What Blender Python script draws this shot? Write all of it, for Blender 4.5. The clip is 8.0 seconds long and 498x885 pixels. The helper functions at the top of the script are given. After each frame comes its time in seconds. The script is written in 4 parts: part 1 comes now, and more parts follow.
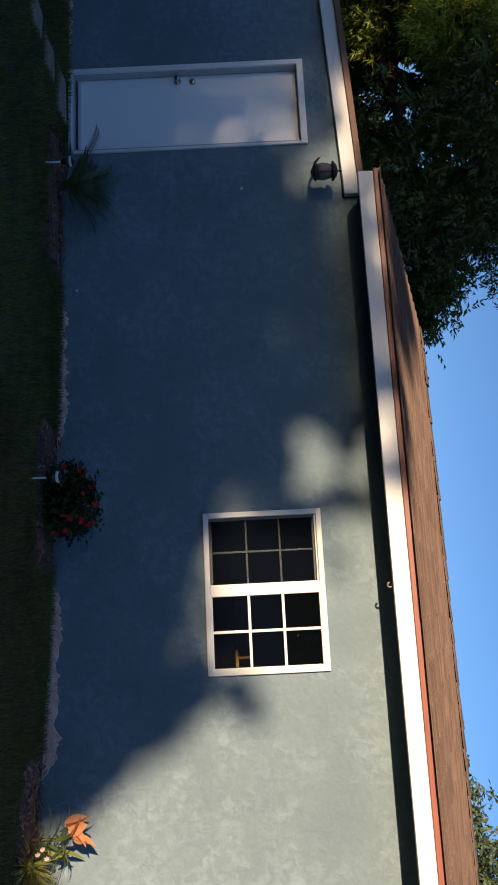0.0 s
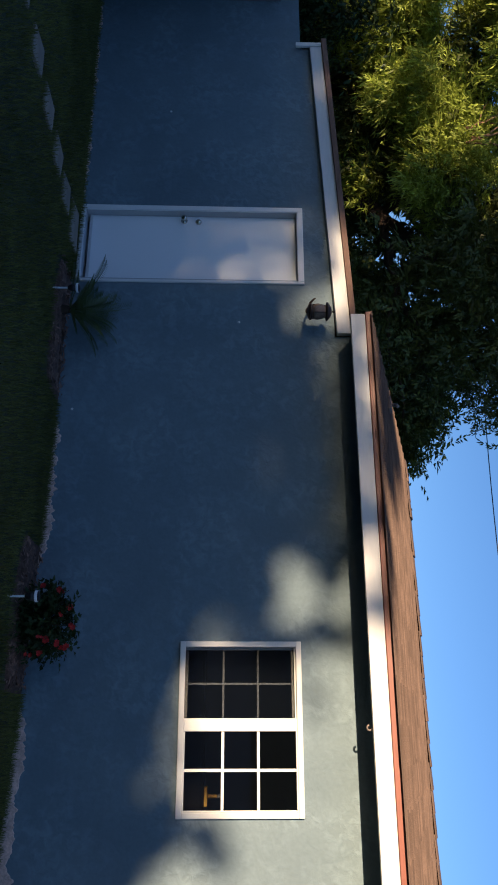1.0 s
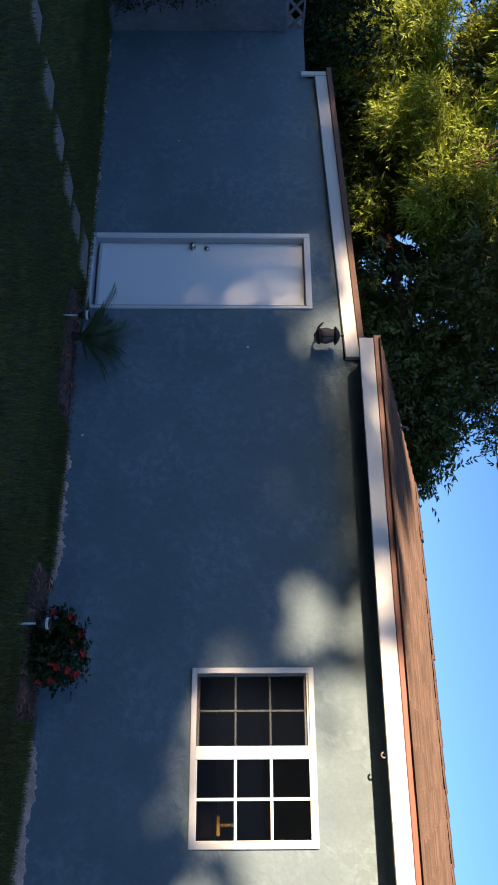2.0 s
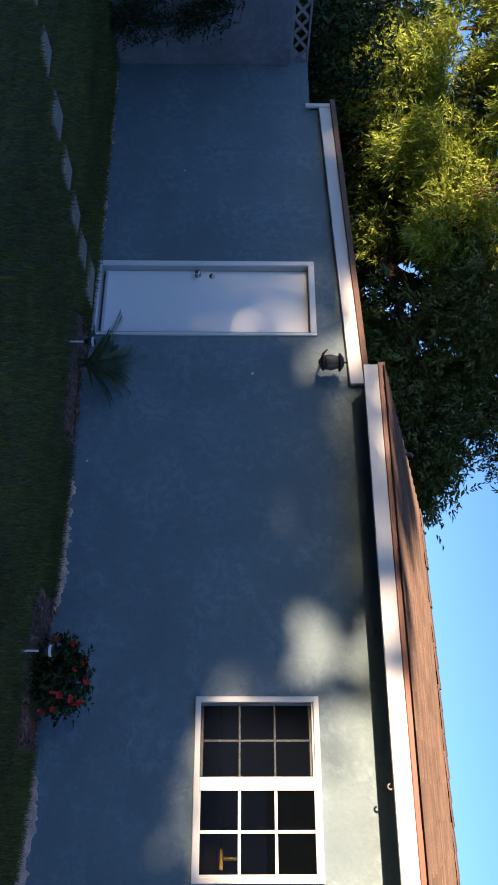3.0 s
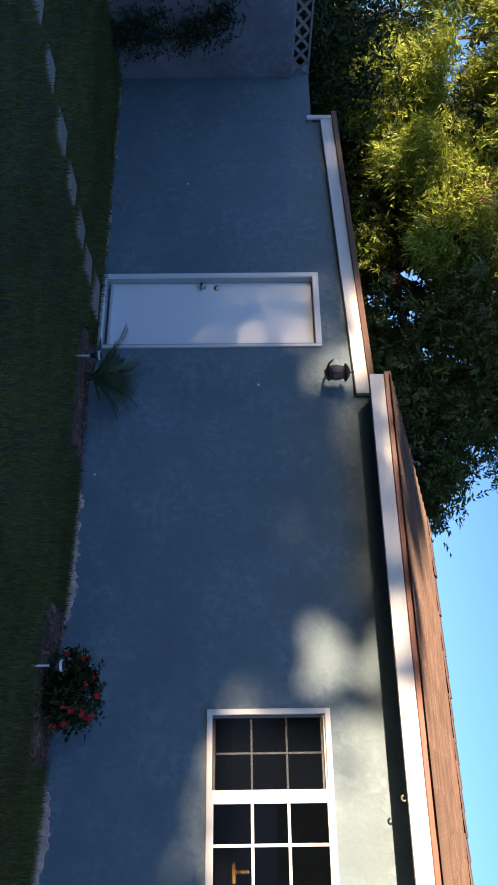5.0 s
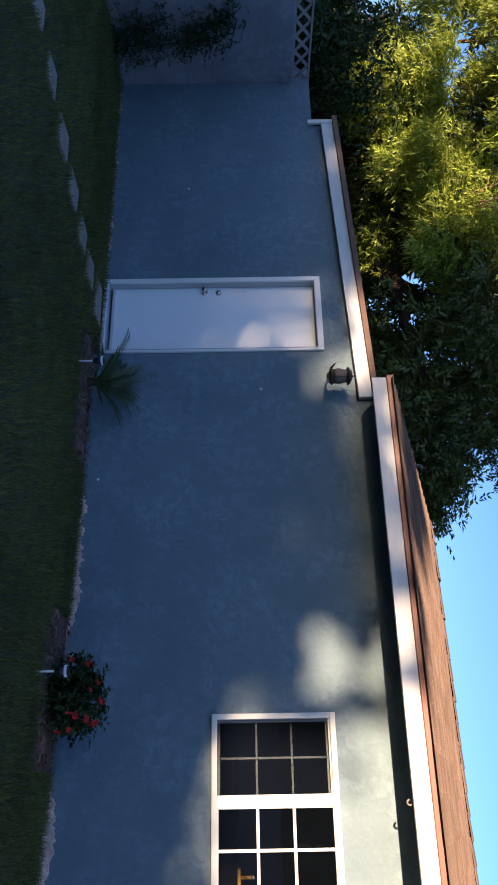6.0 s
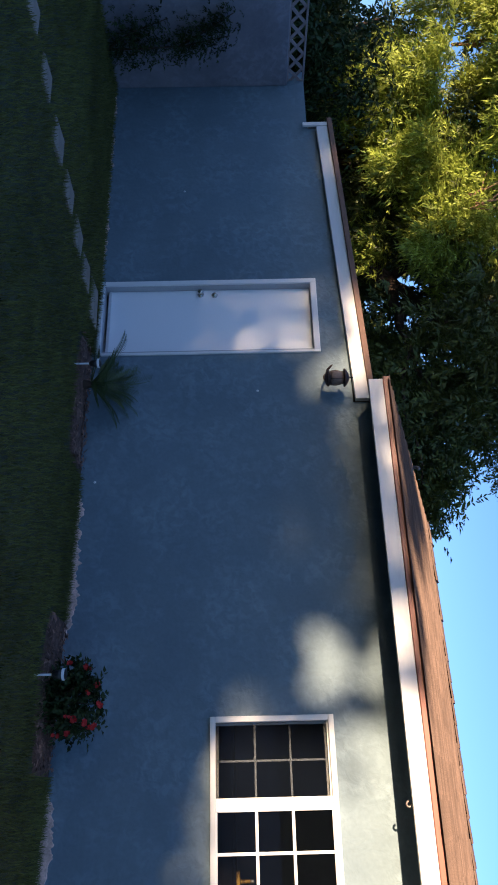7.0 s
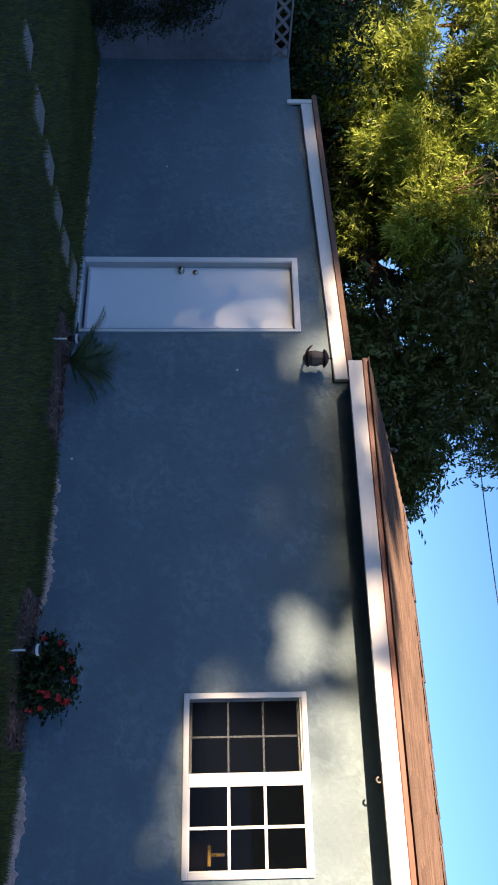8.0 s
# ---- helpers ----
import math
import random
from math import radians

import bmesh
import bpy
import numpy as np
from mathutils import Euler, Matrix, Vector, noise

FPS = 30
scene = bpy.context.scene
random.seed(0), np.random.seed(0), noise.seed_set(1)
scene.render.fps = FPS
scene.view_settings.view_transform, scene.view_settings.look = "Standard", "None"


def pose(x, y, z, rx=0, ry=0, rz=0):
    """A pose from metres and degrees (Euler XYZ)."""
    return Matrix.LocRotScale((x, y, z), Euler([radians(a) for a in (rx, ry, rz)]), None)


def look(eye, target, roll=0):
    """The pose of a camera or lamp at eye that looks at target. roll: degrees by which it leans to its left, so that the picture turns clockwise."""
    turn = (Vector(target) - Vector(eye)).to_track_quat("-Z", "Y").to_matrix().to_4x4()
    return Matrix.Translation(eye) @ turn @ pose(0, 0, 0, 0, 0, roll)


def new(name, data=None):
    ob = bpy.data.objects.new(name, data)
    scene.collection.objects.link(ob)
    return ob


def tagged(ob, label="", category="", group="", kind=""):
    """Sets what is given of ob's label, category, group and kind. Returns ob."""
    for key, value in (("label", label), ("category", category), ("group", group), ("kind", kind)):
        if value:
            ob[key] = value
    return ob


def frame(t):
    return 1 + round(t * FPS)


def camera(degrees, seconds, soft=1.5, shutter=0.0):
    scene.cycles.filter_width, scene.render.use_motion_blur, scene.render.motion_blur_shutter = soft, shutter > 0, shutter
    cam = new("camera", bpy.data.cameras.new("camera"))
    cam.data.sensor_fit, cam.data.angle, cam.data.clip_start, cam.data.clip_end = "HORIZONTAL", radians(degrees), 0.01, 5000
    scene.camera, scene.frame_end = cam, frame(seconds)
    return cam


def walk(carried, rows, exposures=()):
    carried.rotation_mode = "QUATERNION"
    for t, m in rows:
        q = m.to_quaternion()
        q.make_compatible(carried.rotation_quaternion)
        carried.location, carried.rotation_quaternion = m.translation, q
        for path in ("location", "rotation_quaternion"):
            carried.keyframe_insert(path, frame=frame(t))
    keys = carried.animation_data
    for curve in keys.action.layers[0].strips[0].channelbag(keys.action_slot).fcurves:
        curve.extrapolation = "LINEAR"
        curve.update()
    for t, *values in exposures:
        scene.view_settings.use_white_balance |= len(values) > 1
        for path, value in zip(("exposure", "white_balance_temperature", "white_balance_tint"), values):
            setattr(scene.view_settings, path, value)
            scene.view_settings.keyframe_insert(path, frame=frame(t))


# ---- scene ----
cam = camera(36.1, 8.0, soft=1.8)
PATH = [
    (0, (0.08, -6.173, 1.449), (-0.35, -4.219, 1.454), 87.2),
    (0.1, (0.0722, -6.179, 1.4448), (-0.4099, -4.2381, 1.467), 87.42),
    (0.2, (0.0644, -6.185, 1.4406), (-0.4656, -4.2569, 1.4795), 87.64),
    (0.3, (0.0566, -6.191, 1.4364), (-0.5217, -4.2771, 1.4858), 87.86),
    (0.4, (0.0488, -6.197, 1.4322), (-0.5713, -4.2962, 1.4819), 88.08),
    (0.5, (0.041, -6.203, 1.428), (-0.605, -4.311, 1.482), 88.3),
    (0.7, (0.0254, -6.2146, 1.4216), (-0.6576, -4.336, 1.4874), 89.22),
    (1, (0.002, -6.232, 1.412), (-0.717, -4.367, 1.469), 90.6),
    (1.2, (-0.006, -6.2364, 1.408), (-0.7521, -4.3813, 1.453), 90.48),
    (1.5, (-0.018, -6.243, 1.402), (-0.778, -4.394, 1.437), 90.3),
    (2, (-0.014, -6.245, 1.405), (-0.787, -4.401, 1.438), 90.1),
    (2.2, (-0.008, -6.25, 1.405), (-0.817, -4.422, 1.436), 90.1),
    (3.5, (-0.014, -6.237, 1.381), (-0.855, -4.423, 1.404), 90.2),
    (4, (-0.015, -6.243, 1.375), (-0.865, -4.433, 1.395), 90.0),
    (4.5, (-0.025, -6.251, 1.371), (-0.879, -4.443, 1.388), 89.7),
    (6, (-0.027, -6.258, 1.353), (-0.895, -4.456, 1.363), 89.1),
    (6.5, (-0.019, -6.252, 1.355), (-0.89, -4.452, 1.363), 89.0),
    (7, (-0.018, -6.247, 1.35), (-0.894, -4.449, 1.369), 88.8),
    (7.5, (-0.012, -6.239, 1.348), (-0.899, -4.447, 1.392), 88.9),
    (8, (-0.009, -6.237, 1.343), (-0.838, -4.418, 1.42), 89.8),
]
walk(cam, [(t, look(eye, target, roll)) for t, eye, target, roll in PATH],
     [(0.0, 1.06, 4990, 19), (1.0, 1.26, 4990, 19), (2.0, 1.68, 5020, 21), (3.5, 1.92, 5030, 23), (8.0, 1.98, 5040, 23)])  # exposures

# ---- light ----
SUN_EL = radians(8.0)
SUN_WAY = Vector((0.41 * math.cos(SUN_EL), 0.912 * math.cos(SUN_EL), -math.sin(SUN_EL)))  # the way the light travels
world = bpy.data.worlds.new("world")
scene.world = world
world.use_nodes = True
sky = world.node_tree.nodes.new("ShaderNodeTexSky")
sky.sky_type, sky.sun_disc = "NISHITA", False
sky.sun_elevation, sky.sun_rotation = SUN_EL, radians(204)
sky.air_density, sky.dust_density, sky.ozone_density = 1.0, 0.4, 2.2
world.node_tree.links.new(sky.outputs[0], world.node_tree.nodes["Background"].inputs[0])
world.node_tree.nodes["Background"].inputs[1].default_value = 0.076
sun = new("sun", bpy.data.lights.new("sun", "SUN"))
sun.data.energy, sun.data.angle, sun.data.color = 5.0, radians(0.75), (1.0, 0.675, 0.30)
sun.matrix_world = look(tuple(-20 * SUN_WAY), (0, 0, 0))


# ---- materials ----
def material(name, base, rough=0.7, metal=0.0, var=0.25, scale=6.0, fine=60.0, bump=0.3, depth=0.004,
             other=None, island=0.0, obj=0.0, through_light=0.0, spec=0.5, stretch=(1, 1, 1)):
    """Two scales of noise for colour, a fine one for relief; island/obj: brightness variation by piece."""
    m = bpy.data.materials.new(name)
    m.use_nodes = True
    n, l = m.node_tree.nodes, m.node_tree.links
    p = n["Principled BSDF"]
    p.inputs["Roughness"].default_value, p.inputs["Metallic"].default_value = rough, metal
    p.inputs["Specular IOR Level"].default_value = spec
    co = n.new("ShaderNodeTexCoord")
    mp = n.new("ShaderNodeMapping")
    mp.inputs["Scale"].default_value = stretch
    l.new(co.outputs["Object"], mp.inputs[0])
    big, small = n.new("ShaderNodeTexNoise"), n.new("ShaderNodeTexNoise")
    for tex, s, d in ((big, scale, 5), (small, fine, 4)):
        tex.inputs["Scale"].default_value, tex.inputs["Detail"].default_value = s, d
        l.new(mp.outputs[0], tex.inputs["Vector"])
    ramp = n.new("ShaderNodeMapRange")
    ramp.inputs[1].default_value, ramp.inputs[2].default_value = 0.32, 0.68
    l.new(big.outputs[0], ramp.inputs[0])
    mix = n.new("ShaderNodeMix")
    mix.data_type = "RGBA"
    dark = other or tuple(c * (1 - var) for c in base)
    mix.inputs[6].default_value, mix.inputs[7].default_value = (*dark, 1), (*base, 1)
    l.new(ramp.outputs[0], mix.inputs[0])
    grain = n.new("ShaderNodeMapRange")
    grain.inputs[1].default_value, grain.inputs[2].default_value = 0.3, 0.7
    grain.inputs[3].default_value, grain.inputs[4].default_value = 1 - var * 0.5, 1 + var * 0.35
    l.new(small.outputs[0], grain.inputs[0])
    last = grain.outputs[0]
    for amount, node, socket in ((island, "ShaderNodeNewGeometry", "Random Per Island"), (obj, "ShaderNodeObjectInfo", "Random")):
        if amount:
            info, r, mul = n.new(node), n.new("ShaderNodeMapRange"), n.new("ShaderNodeMath")
            r.inputs[3].default_value, r.inputs[4].default_value = 1 - amount, 1 + amount
            mul.operation = "MULTIPLY"
            l.new(info.outputs[socket], r.inputs[0])
            l.new(r.outputs[0], mul.inputs[0])
            l.new(last, mul.inputs[1])
            last = mul.outputs[0]
    tint = n.new("ShaderNodeVectorMath")
    tint.operation = "SCALE"
    l.new(mix.outputs[2], tint.inputs[0])
    l.new(last, tint.inputs["Scale"])
    l.new(tint.outputs[0], p.inputs["Base Color"])
    if bump:
        b = n.new("ShaderNodeBump")
        b.inputs["Strength"].default_value, b.inputs["Distance"].default_value = bump, depth
        l.new(small.outputs[0], b.inputs["Height"])
        l.new(b.outputs[0], p.inputs["Normal"])
    if through_light:
        t, add = n.new("ShaderNodeBsdfTranslucent"), n.new("ShaderNodeMixShader")
        l.new(tint.outputs[0], t.inputs[0])
        add.inputs[0].default_value = through_light
        l.new(p.outputs[0], add.inputs[1])
        l.new(t.outputs[0], add.inputs[2])
        l.new(add.outputs[0], n["Material Output"].inputs[0])
    return m


def stucco_material(name, base, other):
    """Painted stucco: broad cloudy patches, smooth trowelled areas, and islands of lacy raised texture between them."""
    m = material(name, base, rough=0.85, other=other, var=0.10, scale=2.2, fine=34.0, bump=0.16, depth=0.006, spec=0.3)
    n, l = m.node_tree.nodes, m.node_tree.links
    co = n.new("ShaderNodeTexCoord")

    def cloud(scale, detail, distort, low, high, to_low=0.0, to_high=1.0):
        tex, ramp = n.new("ShaderNodeTexNoise"), n.new("ShaderNodeMapRange")
        tex.inputs["Scale"].default_value, tex.inputs["Detail"].default_value, tex.inputs["Distortion"].default_value = scale, detail, distort
        for k, value in enumerate((low, high, to_low, to_high)):
            ramp.inputs[k + 1].default_value = value
        l.new(co.outputs["Object"], tex.inputs["Vector"])
        l.new(tex.outputs[0], ramp.inputs[0])
        return ramp.outputs[0]

    def times(a, b):
        node = n.new("ShaderNodeMath")
        node.operation = "MULTIPLY"
        l.new(a, node.inputs[0])
        l.new(b, node.inputs[1])
        return node.outputs[0]
    lace = times(cloud(13.0, 7, 0.5, 0.42, 0.64), cloud(2.3, 5, 0.5, 0.40, 0.60))
    lump = cloud(5.0, 3, 0.8, 0.3, 0.7)
    first = next(x for x in n if x.type == "BUMP")
    tint = next(x for x in n if x.type == "VECT_MATH")
    shade_of = n.new("ShaderNodeMapRange")
    shade_of.inputs[3].default_value, shade_of.inputs[4].default_value = 0.94, 1.17
    l.new(lace, shade_of.inputs[0])
    worn = times(shade_of.outputs[0], cloud(0.9, 3, 0.3, 0.3, 0.7, 0.93, 1.06))
    l.new(times(tint.inputs["Scale"].links[0].from_socket, worn), tint.inputs["Scale"])
    before = None
    for height, strength, depth in ((lump, 0.35, 0.016), (lace, 0.42, 0.009)):
        b = n.new("ShaderNodeBump")
        b.inputs["Strength"].default_value, b.inputs["Distance"].default_value = strength, depth
        l.new(height, b.inputs["Height"])
        if before:
            l.new(before, b.inputs["Normal"])
        before = b.outputs[0]
    l.new(before, first.inputs["Normal"])
    return m


def glass_material():
    m = bpy.data.materials.new("window_glass")
    m.use_nodes = True
    n, l = m.node_tree.nodes, m.node_tree.links
    clear, gloss, mix, fr = (n.new("ShaderNodeBsdf" + "Transparent"), n.new("ShaderNodeBsdfAnisotropic"),
                             n.new("ShaderNodeMixShader"), n.new("ShaderNodeFresnel"))
    clear.inputs[0].default_value = (0.68, 0.69, 0.70, 1)
    gloss.inputs["Roughness"].default_value = 0.02
    fr.inputs[0].default_value = 1.75
    l.new(fr.outputs[0], mix.inputs[0])
    l.new(clear.outputs[0], mix.inputs[1])
    l.new(gloss.outputs[0], mix.inputs[2])
    # a trace of blue diffuse, added as haze to lift the dark panes
    haze, haze_mix = n.new("ShaderNodeBsdfDiffuse"), n.new("ShaderNodeMixShader")
    haze.inputs[0].default_value = (0.35, 0.45, 0.70, 1)
    haze_mix.inputs[0].default_value = 0.0022
    l.new(mix.outputs[0], haze_mix.inputs[1])
    l.new(haze.outputs[0], haze_mix.inputs[2])
    l.new(haze_mix.outputs[0], n["Material Output"].inputs[0])
    return m


def screen_material():
    """Fine grey insect mesh: its threads cover about a third of the view."""
    m = bpy.data.materials.new("insect_mesh")
    m.use_nodes = True
    n, l = m.node_tree.nodes, m.node_tree.links
    clear, thread, mix = n.new("ShaderNodeBsdfTransparent"), n.new("ShaderNodeBsdfDiffuse"), n.new("ShaderNodeMixShader")
    thread.inputs[0].default_value = (0.006, 0.0085, 0.015, 1)
    mix.inputs[0].default_value = 0.22
    l.new(clear.outputs[0], mix.inputs[1])
    l.new(thread.outputs[0], mix.inputs[2])
    l.new(mix.outputs[0], n["Material Output"].inputs[0])
    return m


SCREEN = screen_material()
STUCCO = stucco_material("grey_blue_stucco", (0.176, 0.226, 0.260), (0.154, 0.201, 0.236))
GARDEN_STUCCO = stucco_material("grey_stucco", (0.21, 0.21, 0.24), (0.155, 0.155, 0.18))
WHITE = material("white_paint", (0.80, 0.79, 0.77), rough=0.45, var=0.05, scale=3, fine=90, bump=0.08, depth=0.002)
FASCIA = material("white_wood_paint", (0.70, 0.68, 0.655), rough=0.55, var=0.08, scale=2, fine=45, bump=0.2, depth=0.003, stretch=(0.15, 1, 1))
DOOR_WHITE = material("white_door_paint", (0.87, 0.88, 0.90), rough=0.4, var=0.03, scale=1.5, fine=70, bump=0.05, depth=0.001)
# jamb white greyed down to paint in the reveal's shadow
JAMB_SHADE = material("shaded_white_jamb", (0.46, 0.46, 0.47), rough=0.6, var=0.12, scale=4, fine=60, bump=0.08, depth=0.001)
# darker copy of the vinyl, imitating shade on the set-back grid
DIM_VINYL = material("dim_vinyl_grid", (0.31, 0.34, 0.40), rough=0.45, var=0.05, scale=5, fine=80, bump=0.03, depth=0.001)
VINYL = material("white_vinyl", (0.70, 0.69, 0.665), rough=0.35, var=0.04, scale=5, fine=80, bump=0.03, depth=0.001)
RED_METAL = material("rust_red_drip_edge", (0.27, 0.088, 0.055), rough=0.5, var=0.25, scale=4, fine=40, bump=0.1, stretch=(0.2, 1, 1))
SHINGLE = material("brown_shingle", (0.125, 0.080, 0.058), rough=0.9, var=0.3, scale=5, fine=90, bump=0.6, depth=0.006, island=0.22, obj=0.22, stretch=(1, 0.35, 1))
BROWN_EDGE = material("brown_roof_edge", (0.22, 0.125, 0.085), rough=0.8, var=0.3, scale=5, fine=60, bump=0.3, stretch=(0.3, 1, 1))
DECK = material("painted_eave_boards", (0.30, 0.35, 0.42), rough=0.85, var=0.3, scale=3, fine=40, bump=0.3, stretch=(0.2, 1, 1))
CONCRETE = material("bare_foundation", (0.80, 0.57, 0.47), rough=0.95, var=0.4, scale=12, fine=70, bump=0.8, depth=0.008)
STONE = material("concrete_stepping_stone", (0.31, 0.26, 0.20), rough=0.9, var=0.25, scale=7, fine=80, bump=0.4, obj=0.12)
SOIL = material("bark_mulch", (0.19, 0.115, 0.085), rough=1.0, var=0.6, scale=14, fine=60, bump=1.0, depth=0.02)
CHIP = material("bark_chip", (0.27, 0.16, 0.115), rough=0.95, var=0.4, scale=9, fine=60, bump=0.4, island=0.45)
LAWN = material("lawn_soil", (0.06, 0.07, 0.03), rough=1.0, var=0.5, scale=1.6, fine=45, bump=0.8, depth=0.02)
GRASS = material("grass_blade", (0.17, 0.18, 0.05), rough=0.75, var=0.45, scale=1.6, fine=11, bump=0, island=0.35, through_light=0.25, spec=0.2, stretch=(0.3, 1, 1))
# foliage in two tones: darkened for crowns in shade, brightened for sunlit sprays
SHADE_LEAF = material("shade_dark_leaf", (0.10, 0.122, 0.026), spec=0.25, rough=0.45, var=0.35, scale=1.1, fine=7, bump=0, island=0.4, through_light=0.25)
LIT_LEAF = material("sun_bright_leaf", (0.40, 0.475, 0.05), spec=0.3, rough=0.5, var=0.35, scale=1.1, fine=7, bump=0, island=0.4, through_light=0.35)
IVY = material("dark_leaf", (0.045, 0.07, 0.022), spec=0.2, rough=0.55, var=0.35, scale=1.1, fine=7, bump=0, island=0.35, through_light=0.2)
PALE_LEAF = material("olive_leaf", (0.085, 0.115, 0.045), rough=0.55, var=0.3, scale=1.0, fine=7, bump=0, island=0.3, through_light=0.25)
PALM = material("palm_leaflet", (0.085, 0.125, 0.04), rough=0.45, var=0.3, scale=3, fine=20, bump=0, island=0.25, through_light=0.15)
YELLOW_LEAF = material("yellow_green_blade", (0.30, 0.30, 0.06), rough=0.5, var=0.3, scale=5, fine=30, bump=0, island=0.3, through_light=0.25)
ORANGE_LEAF = material("orange_leaf", (0.72, 0.34, 0.15), rough=0.5, var=0.25, scale=9, fine=40, bump=0.1, island=0.12, through_light=0.25)
RED_PETAL = material("red_petal", (0.55, 0.03, 0.025), rough=0.5, var=0.2, scale=20, fine=60, bump=0, island=0.2, through_light=0.2)
PINK_PETAL = material("pale_petal", (0.75, 0.55, 0.45), rough=0.5, var=0.2, scale=20, fine=60, bump=0, through_light=0.2)
BARK = material("brown_bark", (0.075, 0.05, 0.035), rough=0.95, var=0.5, scale=4, fine=30, bump=0.9, depth=0.03, stretch=(1, 1, 0.25))
TWIG = material("pale_twig", (0.26, 0.15, 0.08), rough=0.9, var=0.3, scale=6, fine=40, bump=0.3)
BRONZE = material("weathered_bronze", (0.05, 0.033, 0.028), rough=0.55, metal=0.4, var=0.35, scale=18, fine=90, bump=0.2)
LAMP_GLASS = material("amber_lamp_glass", (0.20, 0.145, 0.115), rough=0.55, var=0.3, scale=14, fine=60, bump=0.2)
CHROME = material("brushed_nickel", (0.55, 0.52, 0.46), rough=0.22, metal=1.0, var=0.1, scale=30, fine=90, bump=0)
BRASS = material("polished_brass", (0.85, 0.52, 0.07), rough=0.4, metal=0.0, var=0.1, scale=20, fine=80, bump=0)
STEEL = material("pale_steel", (0.75, 0.75, 0.76), rough=0.3, metal=0.4, var=0.1, scale=20, fine=80, bump=0)
BLACK = material("black_plastic", (0.02, 0.02, 0.022), rough=0.4, var=0.2, scale=20, fine=80, bump=0)
LENS = material("milky_lamp_lens", (0.85, 0.86, 0.88), rough=0.2, var=0.05, scale=20, fine=80, bump=0)
LATTICE = material("weathered_lattice_wood", (0.26, 0.22, 0.22), rough=0.9, var=0.3, scale=6, fine=60, bump=0.3)
ROOM = material("room_plaster", (0.42, 0.45, 0.52), rough=0.9, var=0.08, scale=2, fine=40, bump=0.1)
# near black so that the added cabinet merges with the room's darkness
CABINET = material("near_black_cabinet", (0.008, 0.007, 0.007), spec=0.1, rough=0.8, var=0.2, scale=3, fine=40, bump=0.1)
GALV = material("galvanised_pipe", (0.20, 0.16, 0.14), rough=0.5, metal=0.3, var=0.25, scale=14, fine=60, bump=0.1)
CABLE = material("black_cable", (0.015, 0.015, 0.017), rough=0.6, var=0.1, bump=0)
GLASS = glass_material()


# ---- building helpers ----
def as_mesh(name, verts, faces, mat, smooth=False):
    me = bpy.data.meshes.new(name)
    me.from_pydata([tuple(v) for v in verts], [], [tuple(f) for f in faces])
    me.materials.append(mat)
    if smooth:
        me.polygons.foreach_set("use_smooth", [True] * len(me.polygons))
    me.update()
    return me


def quads_mesh(name, verts, quads, mat):
    """A large mesh of quads from arrays."""
    me = bpy.data.meshes.new(name)
    verts, quads = np.asarray(verts, np.float32), np.asarray(quads, np.int32)
    me.vertices.add(len(verts))
    me.vertices.foreach_set("co", verts.ravel())
    me.loops.add(quads.size)
    me.loops.foreach_set("vertex_index", quads.ravel())
    me.polygons.add(len(quads))
    me.polygons.foreach_set("loop_start", np.arange(0, quads.size, 4, dtype=np.int32))
    me.update(calc_edges=True)
    me.materials.append(mat)
    return me


def part(name, bm, mat, parent=None, label="", smooth=False, m=None):
    """One bmesh as one mesh object under a thing or a part."""
    me = bpy.data.meshes.new(name)
    bmesh.ops.recalc_face_normals(bm, faces=bm.faces)
    bm.to_mesh(me)
    bm.free()
    me.materials.append(mat)
    if smooth:
        me.polygons.foreach_set("use_smooth", [True] * len(me.polygons))
    return put(name, me, parent, label, m)


def put(name, me, parent=None, label="", m=None):
    ob = new(name, me)
    ob.parent = parent
    if m is not None:
        ob.matrix_basis = m
    return tagged(ob, label)


def thing(name, at, label, category, group="", kind="", turn=0.0):
    ob = new(name)
    ob.empty_display_size = 0.1
    ob.matrix_basis = pose(*at, 0, 0, turn)
    return tagged(ob, label, category, group, kind)


def slab(bm, a, b, bevel=0.0, m=None):
    """An edge-rounded box from corner a to corner b."""
    got = bmesh.ops.create_cube(bm, size=1)["verts"]
    for v in got:
        v.co = Vector([(a[i] + b[i]) / 2 + v.co[i] * (b[i] - a[i]) for i in range(3)])
    if bevel:
        edges = list({e for v in got for e in v.link_edges})
        out = bmesh.ops.bevel(bm, geom=edges, offset=bevel, segments=2, affect="EDGES", profile=0.5)
        got = list({v for f in out["faces"] for v in f.verts} | {v for v in got if v.is_valid})
    if m is not None:
        bmesh.ops.transform(bm, matrix=m, verts=[v for v in got if v.is_valid])
    return bm


def box(a, b, bevel=0.0, m=None):
    return slab(bmesh.new(), a, b, bevel, m)


